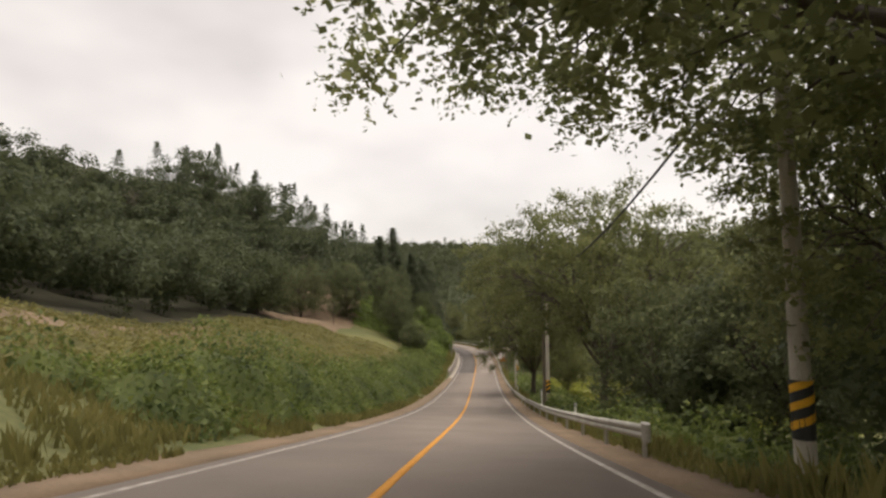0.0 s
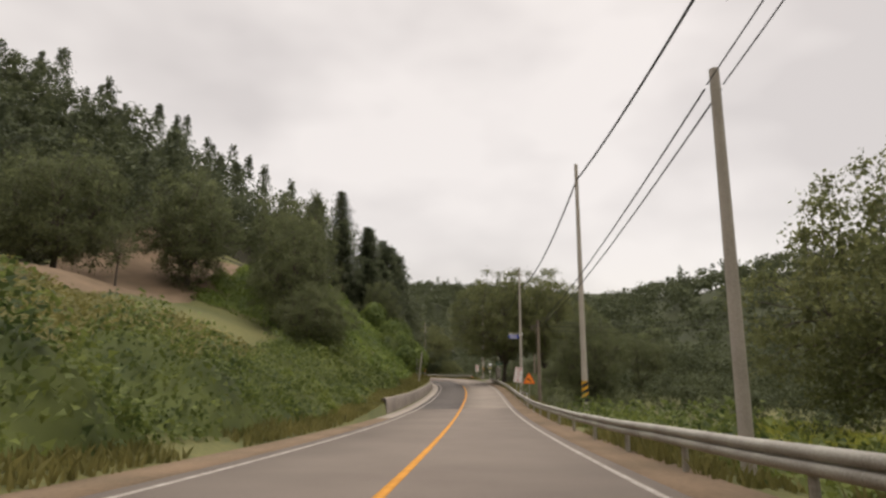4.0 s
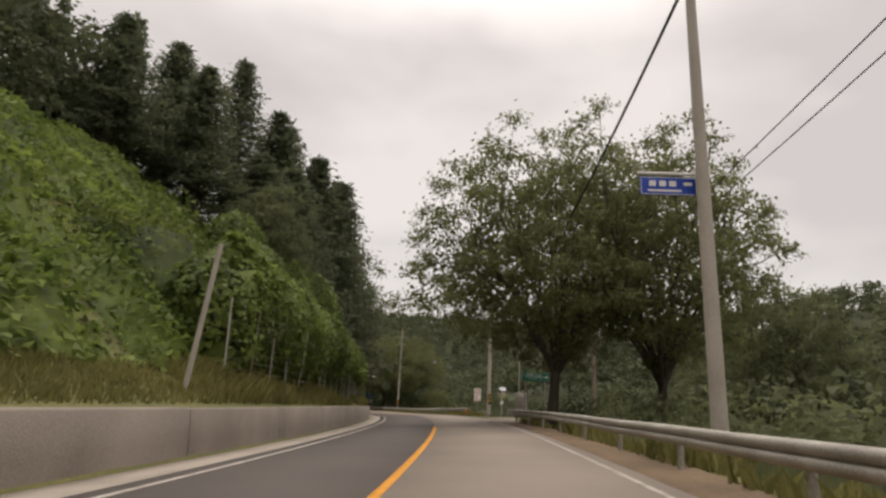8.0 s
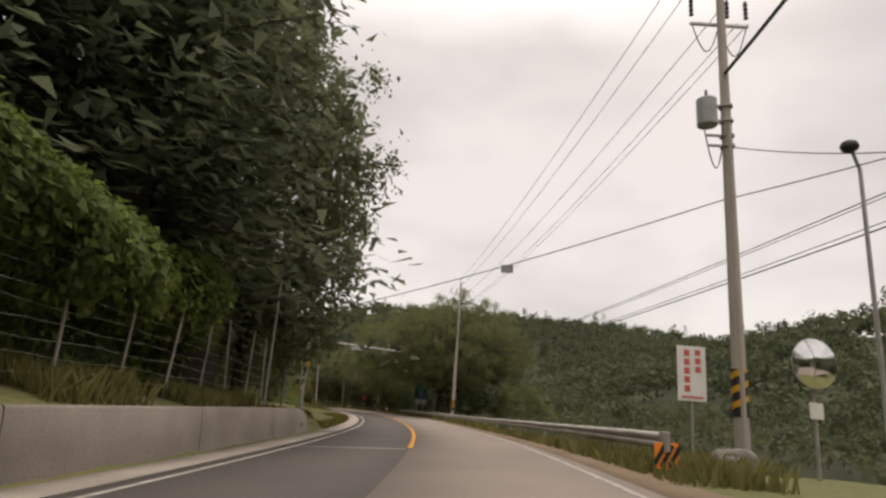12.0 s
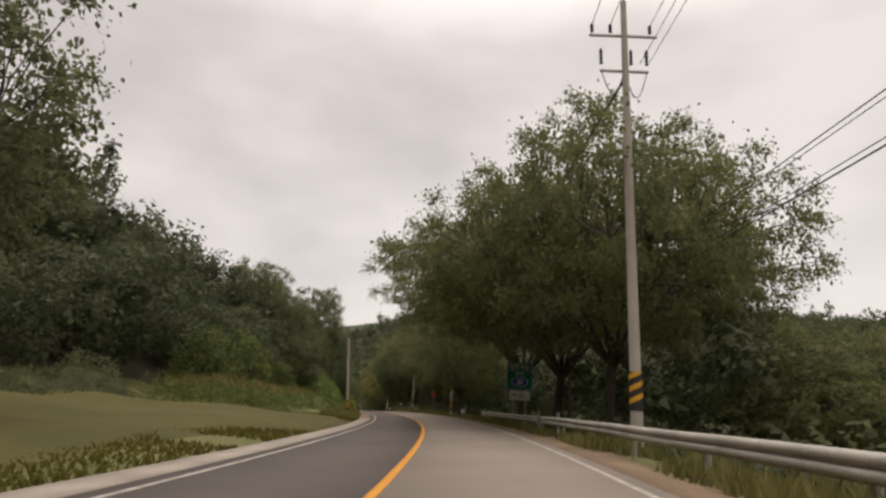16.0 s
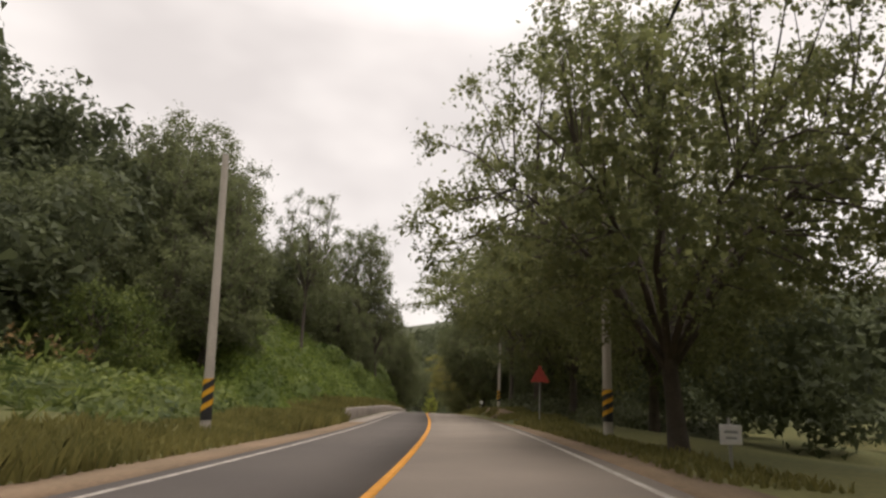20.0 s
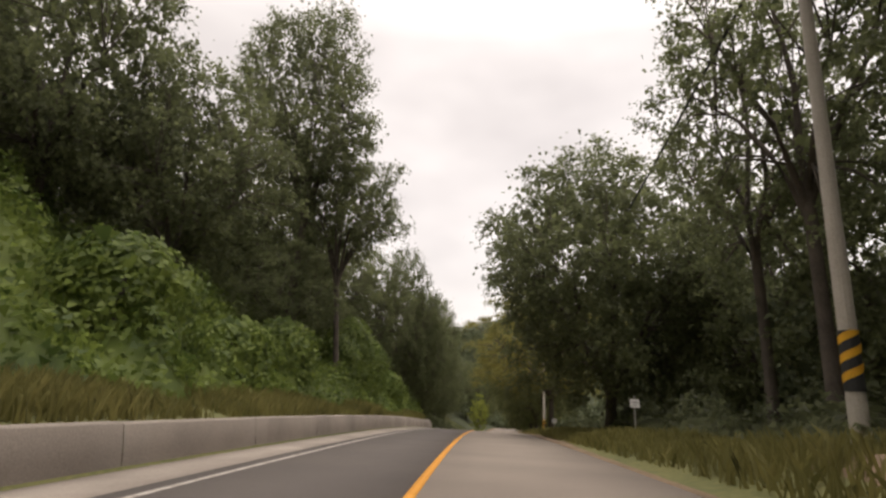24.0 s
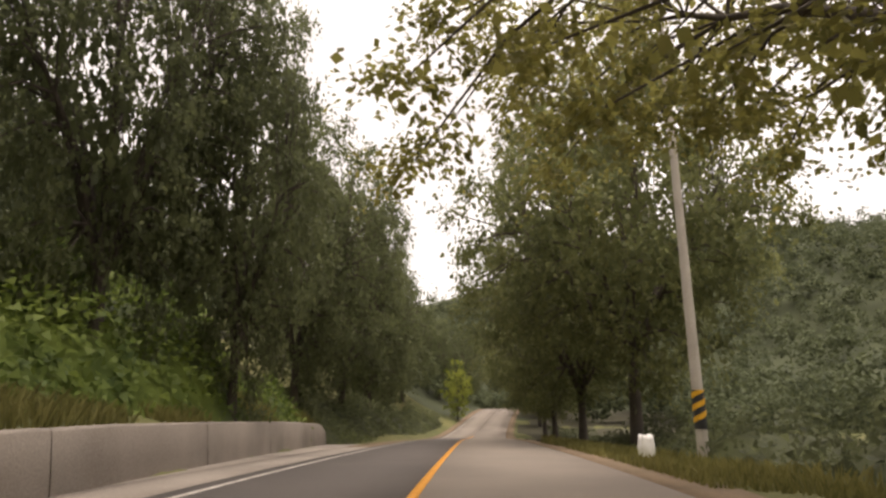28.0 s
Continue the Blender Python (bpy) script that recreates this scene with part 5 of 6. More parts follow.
blades("verge_grass", "rough grass beside the road", 76, 268, 303, -8, -4.7, 170, .35, M_GRASS)
blades("verge_grass", "thin grass along the guardrail", 77, 180, 300, 4.6, 6.6, 80, .3, M_GRASS)
blades("verge_grass", "rough grass along the bank", 78, 296, 410, 4.6, 7.6, 100, .3, M_GRASS, wide=.028)
blades("paddy_field", "yellow-green rice in a flat paddy field", 79, 44, 110, 11.5, 34, 26, .6, M_PADDY, wide=.07, category="field")


def corn_field():
    """Rows of sorghum-like stalks with brown heads."""
    rng = np.random.default_rng(81)
    s, l = np.meshgrid(np.arange(258, 284, .55), np.arange(-19, -9.0, .8), indexing="ij")
    s, l = s.ravel() + rng.normal(size=s.size) * .1, l.ravel() + rng.normal(size=l.size) * .1
    ok = l < -9.2 - (284 - s) * .08
    s, l = s[ok], l[ok]
    p = spot(s, l, 0)
    h = rng.uniform(1.4, 2.0, len(p))
    vs, fs = [], []
    for k in range(10):
        u = (k + .5) / 10
        q = p + np.stack([0 * h, 0 * h, h * u], 1)
        vs.append(q)
    v, f = leaves(rng, np.concatenate(vs), .55, rng.normal(size=(len(p) * 10, 3)) * .7 + np.array([0, 0, .3]), .5, 6.0, -.3)
    tagged(new("crop_field", mesh_of("crop_field", v, f, M_HEDGE)), "field of tall green sorghum stalks", "crop", kind="stuff")
    top = np.repeat(p, 9, 0) + rng.normal(size=(len(p) * 9, 3)) * np.array([.05, .05, .12]) + np.stack([0 * np.repeat(h, 9)] * 2 + [np.repeat(h, 9) + .1], 1)
    v, f = leaves(rng, top, .12, None, 1.0, 1.5)
    tagged(new("crop_heads", mesh_of("crop_heads", v, f, M_STRAW)), "brown seed heads over the sorghum field", "crop", kind="stuff")


M_STRAW = leafage("brown_seed_heads", (0.10, 0.06, 0.025), (0.22, 0.15, 0.07), 0.8, 0.2)
corn_field()


def drape(name, label, s0, s1, l0, l1, mat, up=.06, step=1.5, category="ground"):
    """A patch of other ground with a ragged edge, lying on the sheet."""
    s, l = np.meshgrid(np.arange(s0, s1 + .1, step), np.linspace(l0, l1, max(3, int(abs(l1 - l0) / step))), indexing="ij")
    p = spot(s, l, up)
    e = np.minimum(np.minimum(s - s0, s1 - s) / (s1 - s0), np.minimum(np.abs(l - l0), np.abs(l1 - l)) / abs(l1 - l0)) * 4 + .5 * swell(s, l, 7, 4) - .45
    p[..., 2] += np.clip(e, -.6, .15) * 1.0
    a, b = s.shape
    i = np.arange((a - 1) * (b - 1))
    r, c = i // (b - 1), i % (b - 1)
    q = np.stack([r * b + c, (r + 1) * b + c, (r + 1) * b + c + 1, r * b + c + 1], 1)
    return tagged(new(name, mesh_of(name, p.reshape(-1, 3), q, mat, True)), label, category, kind="structure")


M_PADDYBASE = material("paddy_turf", (0.17, 0.17, 0.045), (0.11, 0.12, 0.03), 0.95, 0.3, 14, 0.4)
M_LAWNBASE = material("turf", (0.074, 0.062, 0.013), (0.045, 0.044, 0.010), 0.95, 0.3, 5, 0.5)
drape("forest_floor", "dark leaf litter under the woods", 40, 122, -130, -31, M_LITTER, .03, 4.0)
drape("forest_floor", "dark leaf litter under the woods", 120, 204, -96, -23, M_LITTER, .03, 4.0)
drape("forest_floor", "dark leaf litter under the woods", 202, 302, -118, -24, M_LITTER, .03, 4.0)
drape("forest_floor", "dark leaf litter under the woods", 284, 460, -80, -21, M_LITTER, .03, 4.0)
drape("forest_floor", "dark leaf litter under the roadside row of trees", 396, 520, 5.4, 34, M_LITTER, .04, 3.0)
drape("bare_soil", "orange-brown bare soil on the field slope", 100, 136, -40, -24, M_DIRT, .1)
drape("bare_soil", "reddish soil cut below the field", 10, 66, -31, -22, M_DIRT, .1)
drape("mown_verge", "short green grass verge beside the gutter", 193, 272, -24, -4.5, M_LAWNBASE, .02)
drape("paddy_ground", "yellow-green paddy field ground", 42, 114, 11, 36, M_PADDYBASE, .05, 3.0)

drape("dirt_bank", "low cut bank of bare brown soil beside the lane", 309, 333, 4.45, 6.6, M_DIRT, .12, .8)


def vine_curtain(s0, s1, lat, seed, n):
    """Kudzu spilling over the top of the fence."""
    rng = np.random.default_rng(seed)
    s = rng.uniform(s0, s1, n)
    a = rng.uniform(-1.5, 1.9, n)
    low = .5 + .95 * np.clip((s - 158) / 8, 0, 1) + .6 * swell(s, 0 * s, seed, .5)
    high = 3.0 + 2.2 * swell(s, 0 * s + 3, seed + 1, 1.1)
    bulge = (1.0 + .9 * swell(s, a, seed + 2, .8)) * np.clip((s - s0) / 3, .2, 1) * np.clip((s1 - s) / 3, .2, 1)
    l = lat + bulge * np.cos(a) * rng.uniform(.75, 1.08, n)
    up = (low + high) / 2 + (high - low) / 2 * np.sin(a) + rng.normal(size=n) * .08
    p = spot(s, np.full(n, -6.0), 0)
    _, hd, _ = centre(s)
    c, q = np.cos(hd), np.sin(hd)
    p[:, 0] += (l + 6.0) * c
    p[:, 1] += (l + 6.0) * q
    p[:, 2] += up
    nrm = np.stack([np.cos(a) * c, np.cos(a) * q, np.sin(a) + .5], 1)
    v, f = leaves(rng, p, .22, nrm, .5, 1.3, .4)
    return tagged(new("vine_curtain", mesh_of("vine_curtain", v, f, M_KUDZU)), "bright green kudzu spilling over the wire fence", "vines", kind="stuff")


vine_curtain(141, 190, -7.0, 91, 34000)


def vine_mound(s, lat, top, wide, seed, label="tree stump buried under a rounded mound of kudzu"):
    """A dead tree or bush wholly draped in kudzu: a domed cloak of leaves that hangs to the ground."""
    rng = np.random.default_rng(seed)
    n = int(190 * wide * top)
    a, z = rng.uniform(0, 6.28, n), rng.uniform(0, 1, n) ** .8
    dome = np.where(z > .55, np.sqrt(np.clip(1 - ((z - .55) / .45) ** 2, 0, 1)), .82 + .18 * z / .55)
    lump = 1 + .13 * np.sin(3 * a + 5 * z + seed) + .10 * np.sin(7 * a - 9 * z) + .05 * rng.normal(size=n)
    r = wide * .5 * dome * lump
    p = np.stack([np.cos(a) * r, np.sin(a) * r, z * top * (1 + .05 * np.sin(5 * a + seed))], 1)
    nrm = np.stack([np.cos(a), np.sin(a), .25 + 2.2 * np.clip(z - .5, 0, 1)], 1)
    cloak = leaves(rng, p, .21, nrm, .45, 1.25, .5)
    m = n // 8
    a, z = rng.uniform(0, 6.28, m), rng.uniform(0, .88, m)
    r = wide * .36 * np.where(z > .55, np.sqrt(np.clip(1 - ((z - .55) / .45) ** 2, 0, 1)), .9)
    heart = leaves(rng, np.stack([np.cos(a) * r, np.sin(a) * r, z * top], 1), .6, np.stack([np.cos(a), np.sin(a), .5 + 0 * a], 1), .4, 1.2, .3)
    root = empty("vine_mound", stand(s, lat, 0, -.2), label, "vines", "kudzu mounds")
    piece("vine_leaves", mesh_of("vine_leaves", *joined([heart, cloak]), M_KUDZU), root)
    bm = bmesh.new()
    rod(bm, (0, 0, -.3), (.1, .05, top * .7), .14, .06, 8)
    part("buried_stem", bm, M_BARK, root)


for k, (s, l, h, w) in enumerate(((169.3, -9.9, 7.4, 4.6), (164.5, -10.8, 6.6, 3.6), (167.5, -12.6, 8.0, 3.6), (160.0, -13.8, 5.2, 4.0), (174.0, -9.0, 6.0, 3.6),
                                  (178.0, -8.2, 4.8, 3.0), (156.0, -11.0, 4.6, 3.6), (162.0, -9.0, 4.8, 3.0), (172.5, -11.2, 8.0, 3.4), (141.5, -7.4, 3.6, 3.6), (146.0, -8.6, 4.2, 3.4), (327.0, -10.8, 3.0, 4.2), (338.0, -9.6, 3.4, 4.0))):
    vine_mound(s, l, h, w, 200 + k)
for k, (s, l, h, w) in enumerate(((371.5, -9.6, 4.6, 4.2), (376.5, -8.4, 3.4, 3.4), (366.0, -9.4, 5.6, 4.0), (361.5, -9.0, 4.0, 3.2), (350.0, -9.0, 3.2, 3.6), (343.0, -8.4, 2.6, 3.4))):
    vine_mound(s, l, h, w, 230 + k, "rounded mound of bright kudzu over the bank")


# ---- signs ----
def letters(text, size, mat, root, m, name="lettering", bold=0.0):
    """Raised letters from the built-in font, as one mesh, centred on m's origin in its x-y plane."""
    cu = bpy.data.curves.new(name, "FONT")
    cu.body, cu.size, cu.extrude, cu.align_x, cu.align_y, cu.offset = text, size, .002, "CENTER", "CENTER", bold
    tmp = new(name, cu)
    me = bpy.data.meshes.new_from_object(tmp.evaluated_get(bpy.context.evaluated_depsgraph_get()))
    bpy.data.objects.remove(tmp)
    me.materials.append(mat)
    return piece(name, me, root, m)


def bars(root, spec, mat, z=.012, name="lettering_bar"):
    for x, y, w, h in spec:
        bm = bmesh.new()
        box(bm, (w, h, .004), Matrix.Translation((x, y, z)))
        part(name, bm, mat, root)


def plate(root, w, h, mat, m=Matrix(), name="sign_plate", thick=.02, label="", round_by=.03):
    bm = bmesh.new()
    box(bm, (w, h, thick), m, min(.006, thick / 3))
    return part(name, bm, mat, root, label)


def border(root, w, h, t, mat, z=.013, name="border_line"):
    for x, y, a, b in ((0, h / 2 - t, w - t, t), (0, -h / 2 + t, w - t, t), (-w / 2 + t, 0, t, h - t), (w / 2 - t, 0, t, h - t)):
        bm = bmesh.new()
        box(bm, (a, b, .004), Matrix.Translation((x, y, z)))
        part(name, bm, mat, root)


FACE = Matrix.Rotation(radians(90), 4, "X")


def facing(s, lat, up, roll=0.0, turn=0.0):
    """Pose of a sign whose face (x right, y up) looks back at oncoming traffic."""
    p = over(s, lat, up)
    return Matrix.Translation(p) @ Matrix.Rotation(radians(heading(s) + turn), 4, "Z") @ FACE @ Matrix.Rotation(radians(roll), 4, "Z")


def post_under(root, length, r=.03, y0=0.0, mat=M_STEEL, z=-.05, x=0.0, name="sign_post"):
    bm = bmesh.new()
    rod(bm, (x, y0 - length, z), (x, y0 + .3, z), r, sides=10)
    return part(name, bm, mat, root)


# left-bend warning triangle
tri = empty("warning_sign", facing(116.3, 5.5, 2.0), "orange triangular warning sign with a black bend arrow", "road sign")
for size, mat, z in ((.62, M_RED, 0), (.50, M_ORANGE, .014)):
    bm = bmesh.new()
    vs = [bm.verts.new((size * math.cos(a), size * math.sin(a), 0)) for a in (radians(90), radians(210), radians(330))]
    bm.faces.new(vs)
    bmesh.ops.bevel(bm, geom=bm.verts[:], offset=.07, segments=3, affect="VERTICES")
    r = bmesh.ops.extrude_face_region(bm, geom=bm.faces[:])
    bmesh.ops.translate(bm, vec=(0, 0, .012), verts=[v for v in r["geom"] if isinstance(v, bmesh.types.BMVert)])
    bmesh.ops.recalc_face_normals(bm, faces=bm.faces[:])
    bm.transform(Matrix.Translation((0, 0, z)))
    part("red_rim" if mat is M_RED else "sign_face", bm, mat, tri)
t = np.linspace(0, 1, 9)
arc = np.stack([.16 - .24 * np.clip(t * 1.2 - .3, 0, 1) ** .8, -.22 + .24 * np.clip(t * 1.8, 0, 1) + .04 * t, np.full(9, .03)], 1)
v, f = tube(arc, np.full(9, .032), 6)
piece("bend_arrow", mesh_of("bend_arrow", v, f, M_BLACK), tri)
bm = bmesh.new()
bm.faces.new([bm.verts.new(c) for c in ((-.07, .17, .034), (-.21, .06, .034), (-.06, -.05, .034))])
part("arrow_head", bm, M_BLACK, tri)
post_under(tri, 2.2)

# rockfall panel
panel = empty("rockfall_sign", facing(124.1, 5.15, 2.3, -9.0, 6), "tilted white panel with faded red Korean lettering warning of falling rocks", "sign")
plate(panel, .78, 1.45, M_SIGNWHITE)
border(panel, .74, 1.41, .015, M_REDINK)
bars(panel, [(0, .42, .7, .012)], M_REDINK)
letters("\uc704 \ud5d8", .25, M_REDINK, panel, Matrix.Translation((0, .56, .012)), bold=.004)
for k, ch in enumerate("\ub099\uc11d\uc8fc\uc758"):
    letters(ch, .27, M_REDINK, panel, Matrix.Translation((.0, .26 - k * .27, .012)), bold=.004)
post_under(panel, 2.4, .035)

# blue street sign on its bracket
blue = empty("street_sign", facing(135.9, 5.75, 6.45), "blue street-name sign on a white bracket arm on the pole", "sign")
plate(blue, 1.35, .46, M_SIGNBLUE)
border(blue, 1.33, .44, .012, M_SIGNWHITE)
bars(blue, [(-.38, .06, .16, .14), (-.14, .06, .16, .14), (.10, .06, .16, .14), (.46, .06, .2, .08), (-.1, -.12, .8, .05)], M_SIGNWHITE)
bm = bmesh.new()
rod(bm, (-.72, .32, 0), (.80, .32, 0), .035, sides=10)
part("bracket_arm", bm, M_SIGNWHITE, blue)
bm = bmesh.new()
box(bm, (.34, .42, .40), Matrix.Translation((.80, .32, 0)), .08)
part("bracket_collar", bm, M_SIGNWHITE, blue)

# small arm on the short pole
bm = bmesh.new()
rod(bm, (-.62, 0, 6.1), (.05, 0, 6.15), .035, sides=8)
rod(bm, (-.60, 0, 6.1), (-.05, 0, 5.55), .025, sides=8)
part("side_arm", bm, M_WOODPOLE, pW)

# village direction sign
vil = empty("village_sign", facing(164.8, 7.55, 3.35, 0, 10), "green direction sign with white Korean lettering and an arrow", "road sign")
plate(vil, 2.15, .62, M_SIGNGREEN)
border(vil, 2.12, .59, .012, M_SIGNWHITE)
letters("\uc5b4\uc7402\ub9ac", .40, M_SIGNWHITE, vil, Matrix.Translation((-.22, .02, .012)), bold=.006)
bars(vil, [(.62, 0, .36, .05)], M_SIGNWHITE)
bm = bmesh.new()
bm.faces.new([bm.verts.new(c) for c in ((.78, .11, .014), (.78, -.11, .014), (1.0, 0, .014))])
part("arrow_head", bm, M_SIGNWHITE, vil)
for x in (-.75, .75):
    post_under(vil, 3.6, .05, 0, M_STEEL, -.07, x)
bars(vil, [(-.75, -1.25 - k * .24, .16, .14) for k in range(5)], M_SIGNWHITE, -.005)
plate(vil, .26, 1.5, M_WOODPOLE, Matrix.Translation((-.75, -1.75, -.03)), "hanging_board")

# stone marker
def stone(name, s, lat, w, d, h, seed, label, mat=M_ROCK, category="stone"):
    r = np.random.default_rng(seed)
    bm = bmesh.new()
    bmesh.ops.create_cube(bm, size=1.0)
    bmesh.ops.subdivide_edges(bm, edges=bm.edges[:], cuts=5, use_grid_fill=True)
    ph = r.uniform(0, 6, 6)
    for v in bm.verts:
        x, y, z = v.co
        k = 1 - .35 * max(0, z) ** 2 * 2 - .12 * abs(z)
        n = .07 * math.sin(7 * x + ph[0] + 3 * z) + .06 * math.sin(9 * y + ph[1] - 4 * z) + .05 * math.sin(8 * z + ph[2])
        rr = max(abs(x), abs(y)) / (math.hypot(x, y) + 1e-6)
        v.co = (x * (.55 + .45 * rr) * k * w * (1 + n), y * (.55 + .45 * rr) * k * d * (1 + n), (z + .45) * h * (1 + n * .4))
    me = bpy.data.meshes.new(name)
    bm.to_mesh(me)
    bm.free()
    for p in me.polygons:
        p.use_smooth = True
    me.materials.append(mat)
    ob = new(name, me)
    ob.matrix_basis = stand(s, lat, r.uniform(-15, 15))
    return tagged(ob, label, category)


stone("stone_marker", 178.6, 9.7, 1.0, .5, 2.3, 3, "upright grey village name stone among bushes")
stone("boulder", 183.6, 7.3, 1.0, .6, .55, 4, "low grey boulder at the foot of the pole")
stone("boulder", 182.4, 6.6, .4, .3, .4, 5, "small pale boulder beside the guardrail end")
stone("marker_stone", 396.0, 6.4, .5, .4, .75, 6, "white-painted marker stone at the roadside", M_SIGNWHITE)
for k, (s, l) in enumerate(((120.5, 5.6), (122.0, 5.8), (118.2, 5.7), (126.5, 5.6), (128.0, 5.9))):
    stone("boulder", s, l, .55, .4, .42, 10 + k, "grey boulder under the guardrail")

# convex traffic mirror
mir = empty("traffic_mirror", facing(183.6, 9.2, 2.75, 0, 8), "round convex traffic mirror with a hood on a post", "mirror")
M_MIRROR = bpy.data.materials.new("mirror_face")
M_MIRROR.use_nodes = True
_b = M_MIRROR.node_tree.nodes["Principled BSDF"]
_b.inputs["Metallic"].default_value, _b.inputs["Roughness"].default_value, _b.inputs["Base Color"].default_value = 1.0, 0.06, (.8, .8, .8, 1)
bm = bmesh.new()
bmesh.ops.create_uvsphere(bm, u_segments=28, v_segments=14, radius=1.3)
bmesh.ops.delete(bm, geom=[v for v in bm.verts if v.co.z < 1.15], context="VERTS")
bm.transform(Matrix.Translation((0, 0, -1.16)))
for fc in bm.faces:
    fc.smooth = True
part("mirror_face", bm, M_MIRROR, mir)
bm = bmesh.new()
bmesh.ops.create_cone(bm, cap_ends=True, segments=28, radius1=.50, radius2=.58, depth=.07, matrix=Matrix.Translation((0, 0, -.03)))
part("mirror_shell", bm, M_GREYBOX, mir)
post_under(mir, 3.0, .045, 0, M_STEEL, -.1)
plate(mir, .34, .36, M_SIGNWHITE, Matrix.Translation((0, -1.05, -.04)), "notice_plate")

# white notice with faded red writing
notice = empty("notice_board", facing(184.4, 6.75, 2.4, 0, 5), "white notice board with two columns of faded red writing", "sign")
plate(notice, .72, 1.3, M_SIGNWHITE)
bars(notice, [(-.12, .48 - k * .21, .14, .15) for k in range(5)] + [(.16, .5 - k * .2, .14, .14) for k in range(3)] + [(0, -.56, .55, .05)], M_REDINK)
post_under(notice, 2.3, .04)

# striped end of the second guardrail
em = empty("rail_end_marker", facing(181.9, 5.15, .58, 0, 10), "orange and black chevron marker on the guardrail end", "road marker")
plate(em, .5, .48, M_ORANGE)
for k in range(3):
    bm = bmesh.new()
    box(bm, (.09, .46, .006), Matrix.Translation((-.16 + k * .16, 0, .014)) @ Matrix.Rotation(radians(-32), 4, "Z"))
    part("black_stripe", bm, M_STRIPEK, em)

# national road sign
rs = empty("route_sign", facing(263.0, 8.2, 3.75, 0, 6), "green national route sign with the number 30 on a post", "road sign")
plate(rs, 2.2, 2.15, M_SIGNGREEN)
border(rs, 2.16, 2.11, .03, M_SIGNWHITE)
bars(rs, [(0, .42, 2.1, .035)], M_SIGNWHITE)
letters("\uc77c\ubc18\uad6d\ub3c4", .46, M_SIGNWHITE, rs, Matrix.Translation((0, .72, .012)), bold=.008)
letters("W", .30, M_SIGNWHITE, rs, Matrix.Translation((.16, .2, .012)), bold=.006)
bars(rs, [(-.2, .2, .2, .2)], M_SIGNWHITE)
for a, b, mat, z in ((.70, .40, M_SIGNWHITE, .014), (.64, .35, M_SIGNBLUE, .018)):
    bm = bmesh.new()
    bmesh.ops.create_circle(bm, cap_ends=True, segments=32, radius=1.0, matrix=Matrix.Translation((0, -.42, z)) @ Matrix.Diagonal((a, b, 1, 1)))
    part("route_oval", bm, mat, rs)
letters("30", .55, M_SIGNWHITE, rs, Matrix.Translation((0, -.44, .021)), bold=.012)
plate(rs, 1.75, .75, M_SIGNWHITE, Matrix.Translation((-.0, -1.5, 0)), "supplementary_plate")
bars(rs, [(-.45, -1.45, .3, .18), (.1, -1.42, .6, .09), (.1, -1.6, .6, .09)], M_GREYBOX)
for x in (-.5, .5):
    post_under(rs, 5.2, .06, 0, M_STEEL, -.08, x)

# red triangle sign seen ahead, small white roadside plates, kilometre stone
rt = empty("warning_sign", facing(299.6, 5.9, 2.75), "red triangular warning sign dimmed as in shade, on a thin post", "road sign")
bm = bmesh.new()
vs = [bm.verts.new((.62 * math.cos(a), .62 * math.sin(a), 0)) for a in (radians(90), radians(210), radians(330))]
bm.faces.new(vs)
r = bmesh.ops.extrude_face_region(bm, geom=bm.faces[:])
bmesh.ops.translate(bm, vec=(0, 0, .015), verts=[v for v in r["geom"] if isinstance(v, bmesh.types.BMVert)])
bmesh.ops.recalc_face_normals(bm, faces=bm.faces[:])
# the darker red stands in for shade on the sign face
part("sign_face", bm, M_DULLRED, rt)
post_under(rt, 2.9, .03)


def roadside_plate(s, lat, up, w, h, label):
    root = empty("roadside_plate", facing(s, lat, up, 0, 4), label, "sign")
    plate(root, w, h, M_SIGNWHITE)
    bars(root, [(0, .05, w * .6, h * .14), (0, -.06, w * .5, h * .12)], M_GREYBOX)
    post_under(root, up + .3, .03)
    return root


roadside_plate(279.0, 6.1, .78, .42, .36, "small white roadside marker plate on a short post")
roadside_plate(346.7, 7.1, 1.68, .38, .32, "small white roadside plate on a post")
roadside_plate(379.0, 7.35, 1.22, .46, .36, "small white roadside plate on a post")


def delineator(s, lat, label="short grey delineator post beside the road", h=1.0):
    root = empty("delineator_post", stand(s, lat), label, "road marker", "delineator posts")
    bm = bmesh.new()
    rod(bm, (0, 0, -.1), (0, 0, h), .05, .045, 10)
    part("post", bm, M_SIGNWHITE, root)
    bm = bmesh.new()
    rod(bm, (0, 0, h), (0, 0, h + .16), .07, .06, 10)
    part("reflector_head", bm, M_GREYBOX, root)


for s, l, h in ((43.6, 5.6, 1.45), (68.0, 5.4, .9), (28.0, 5.6, .9), (112.0, 4.95, .85), (119.0, 4.95, .85), (241.0, 5.6, .8)):
    delineator(s, l, h=h)

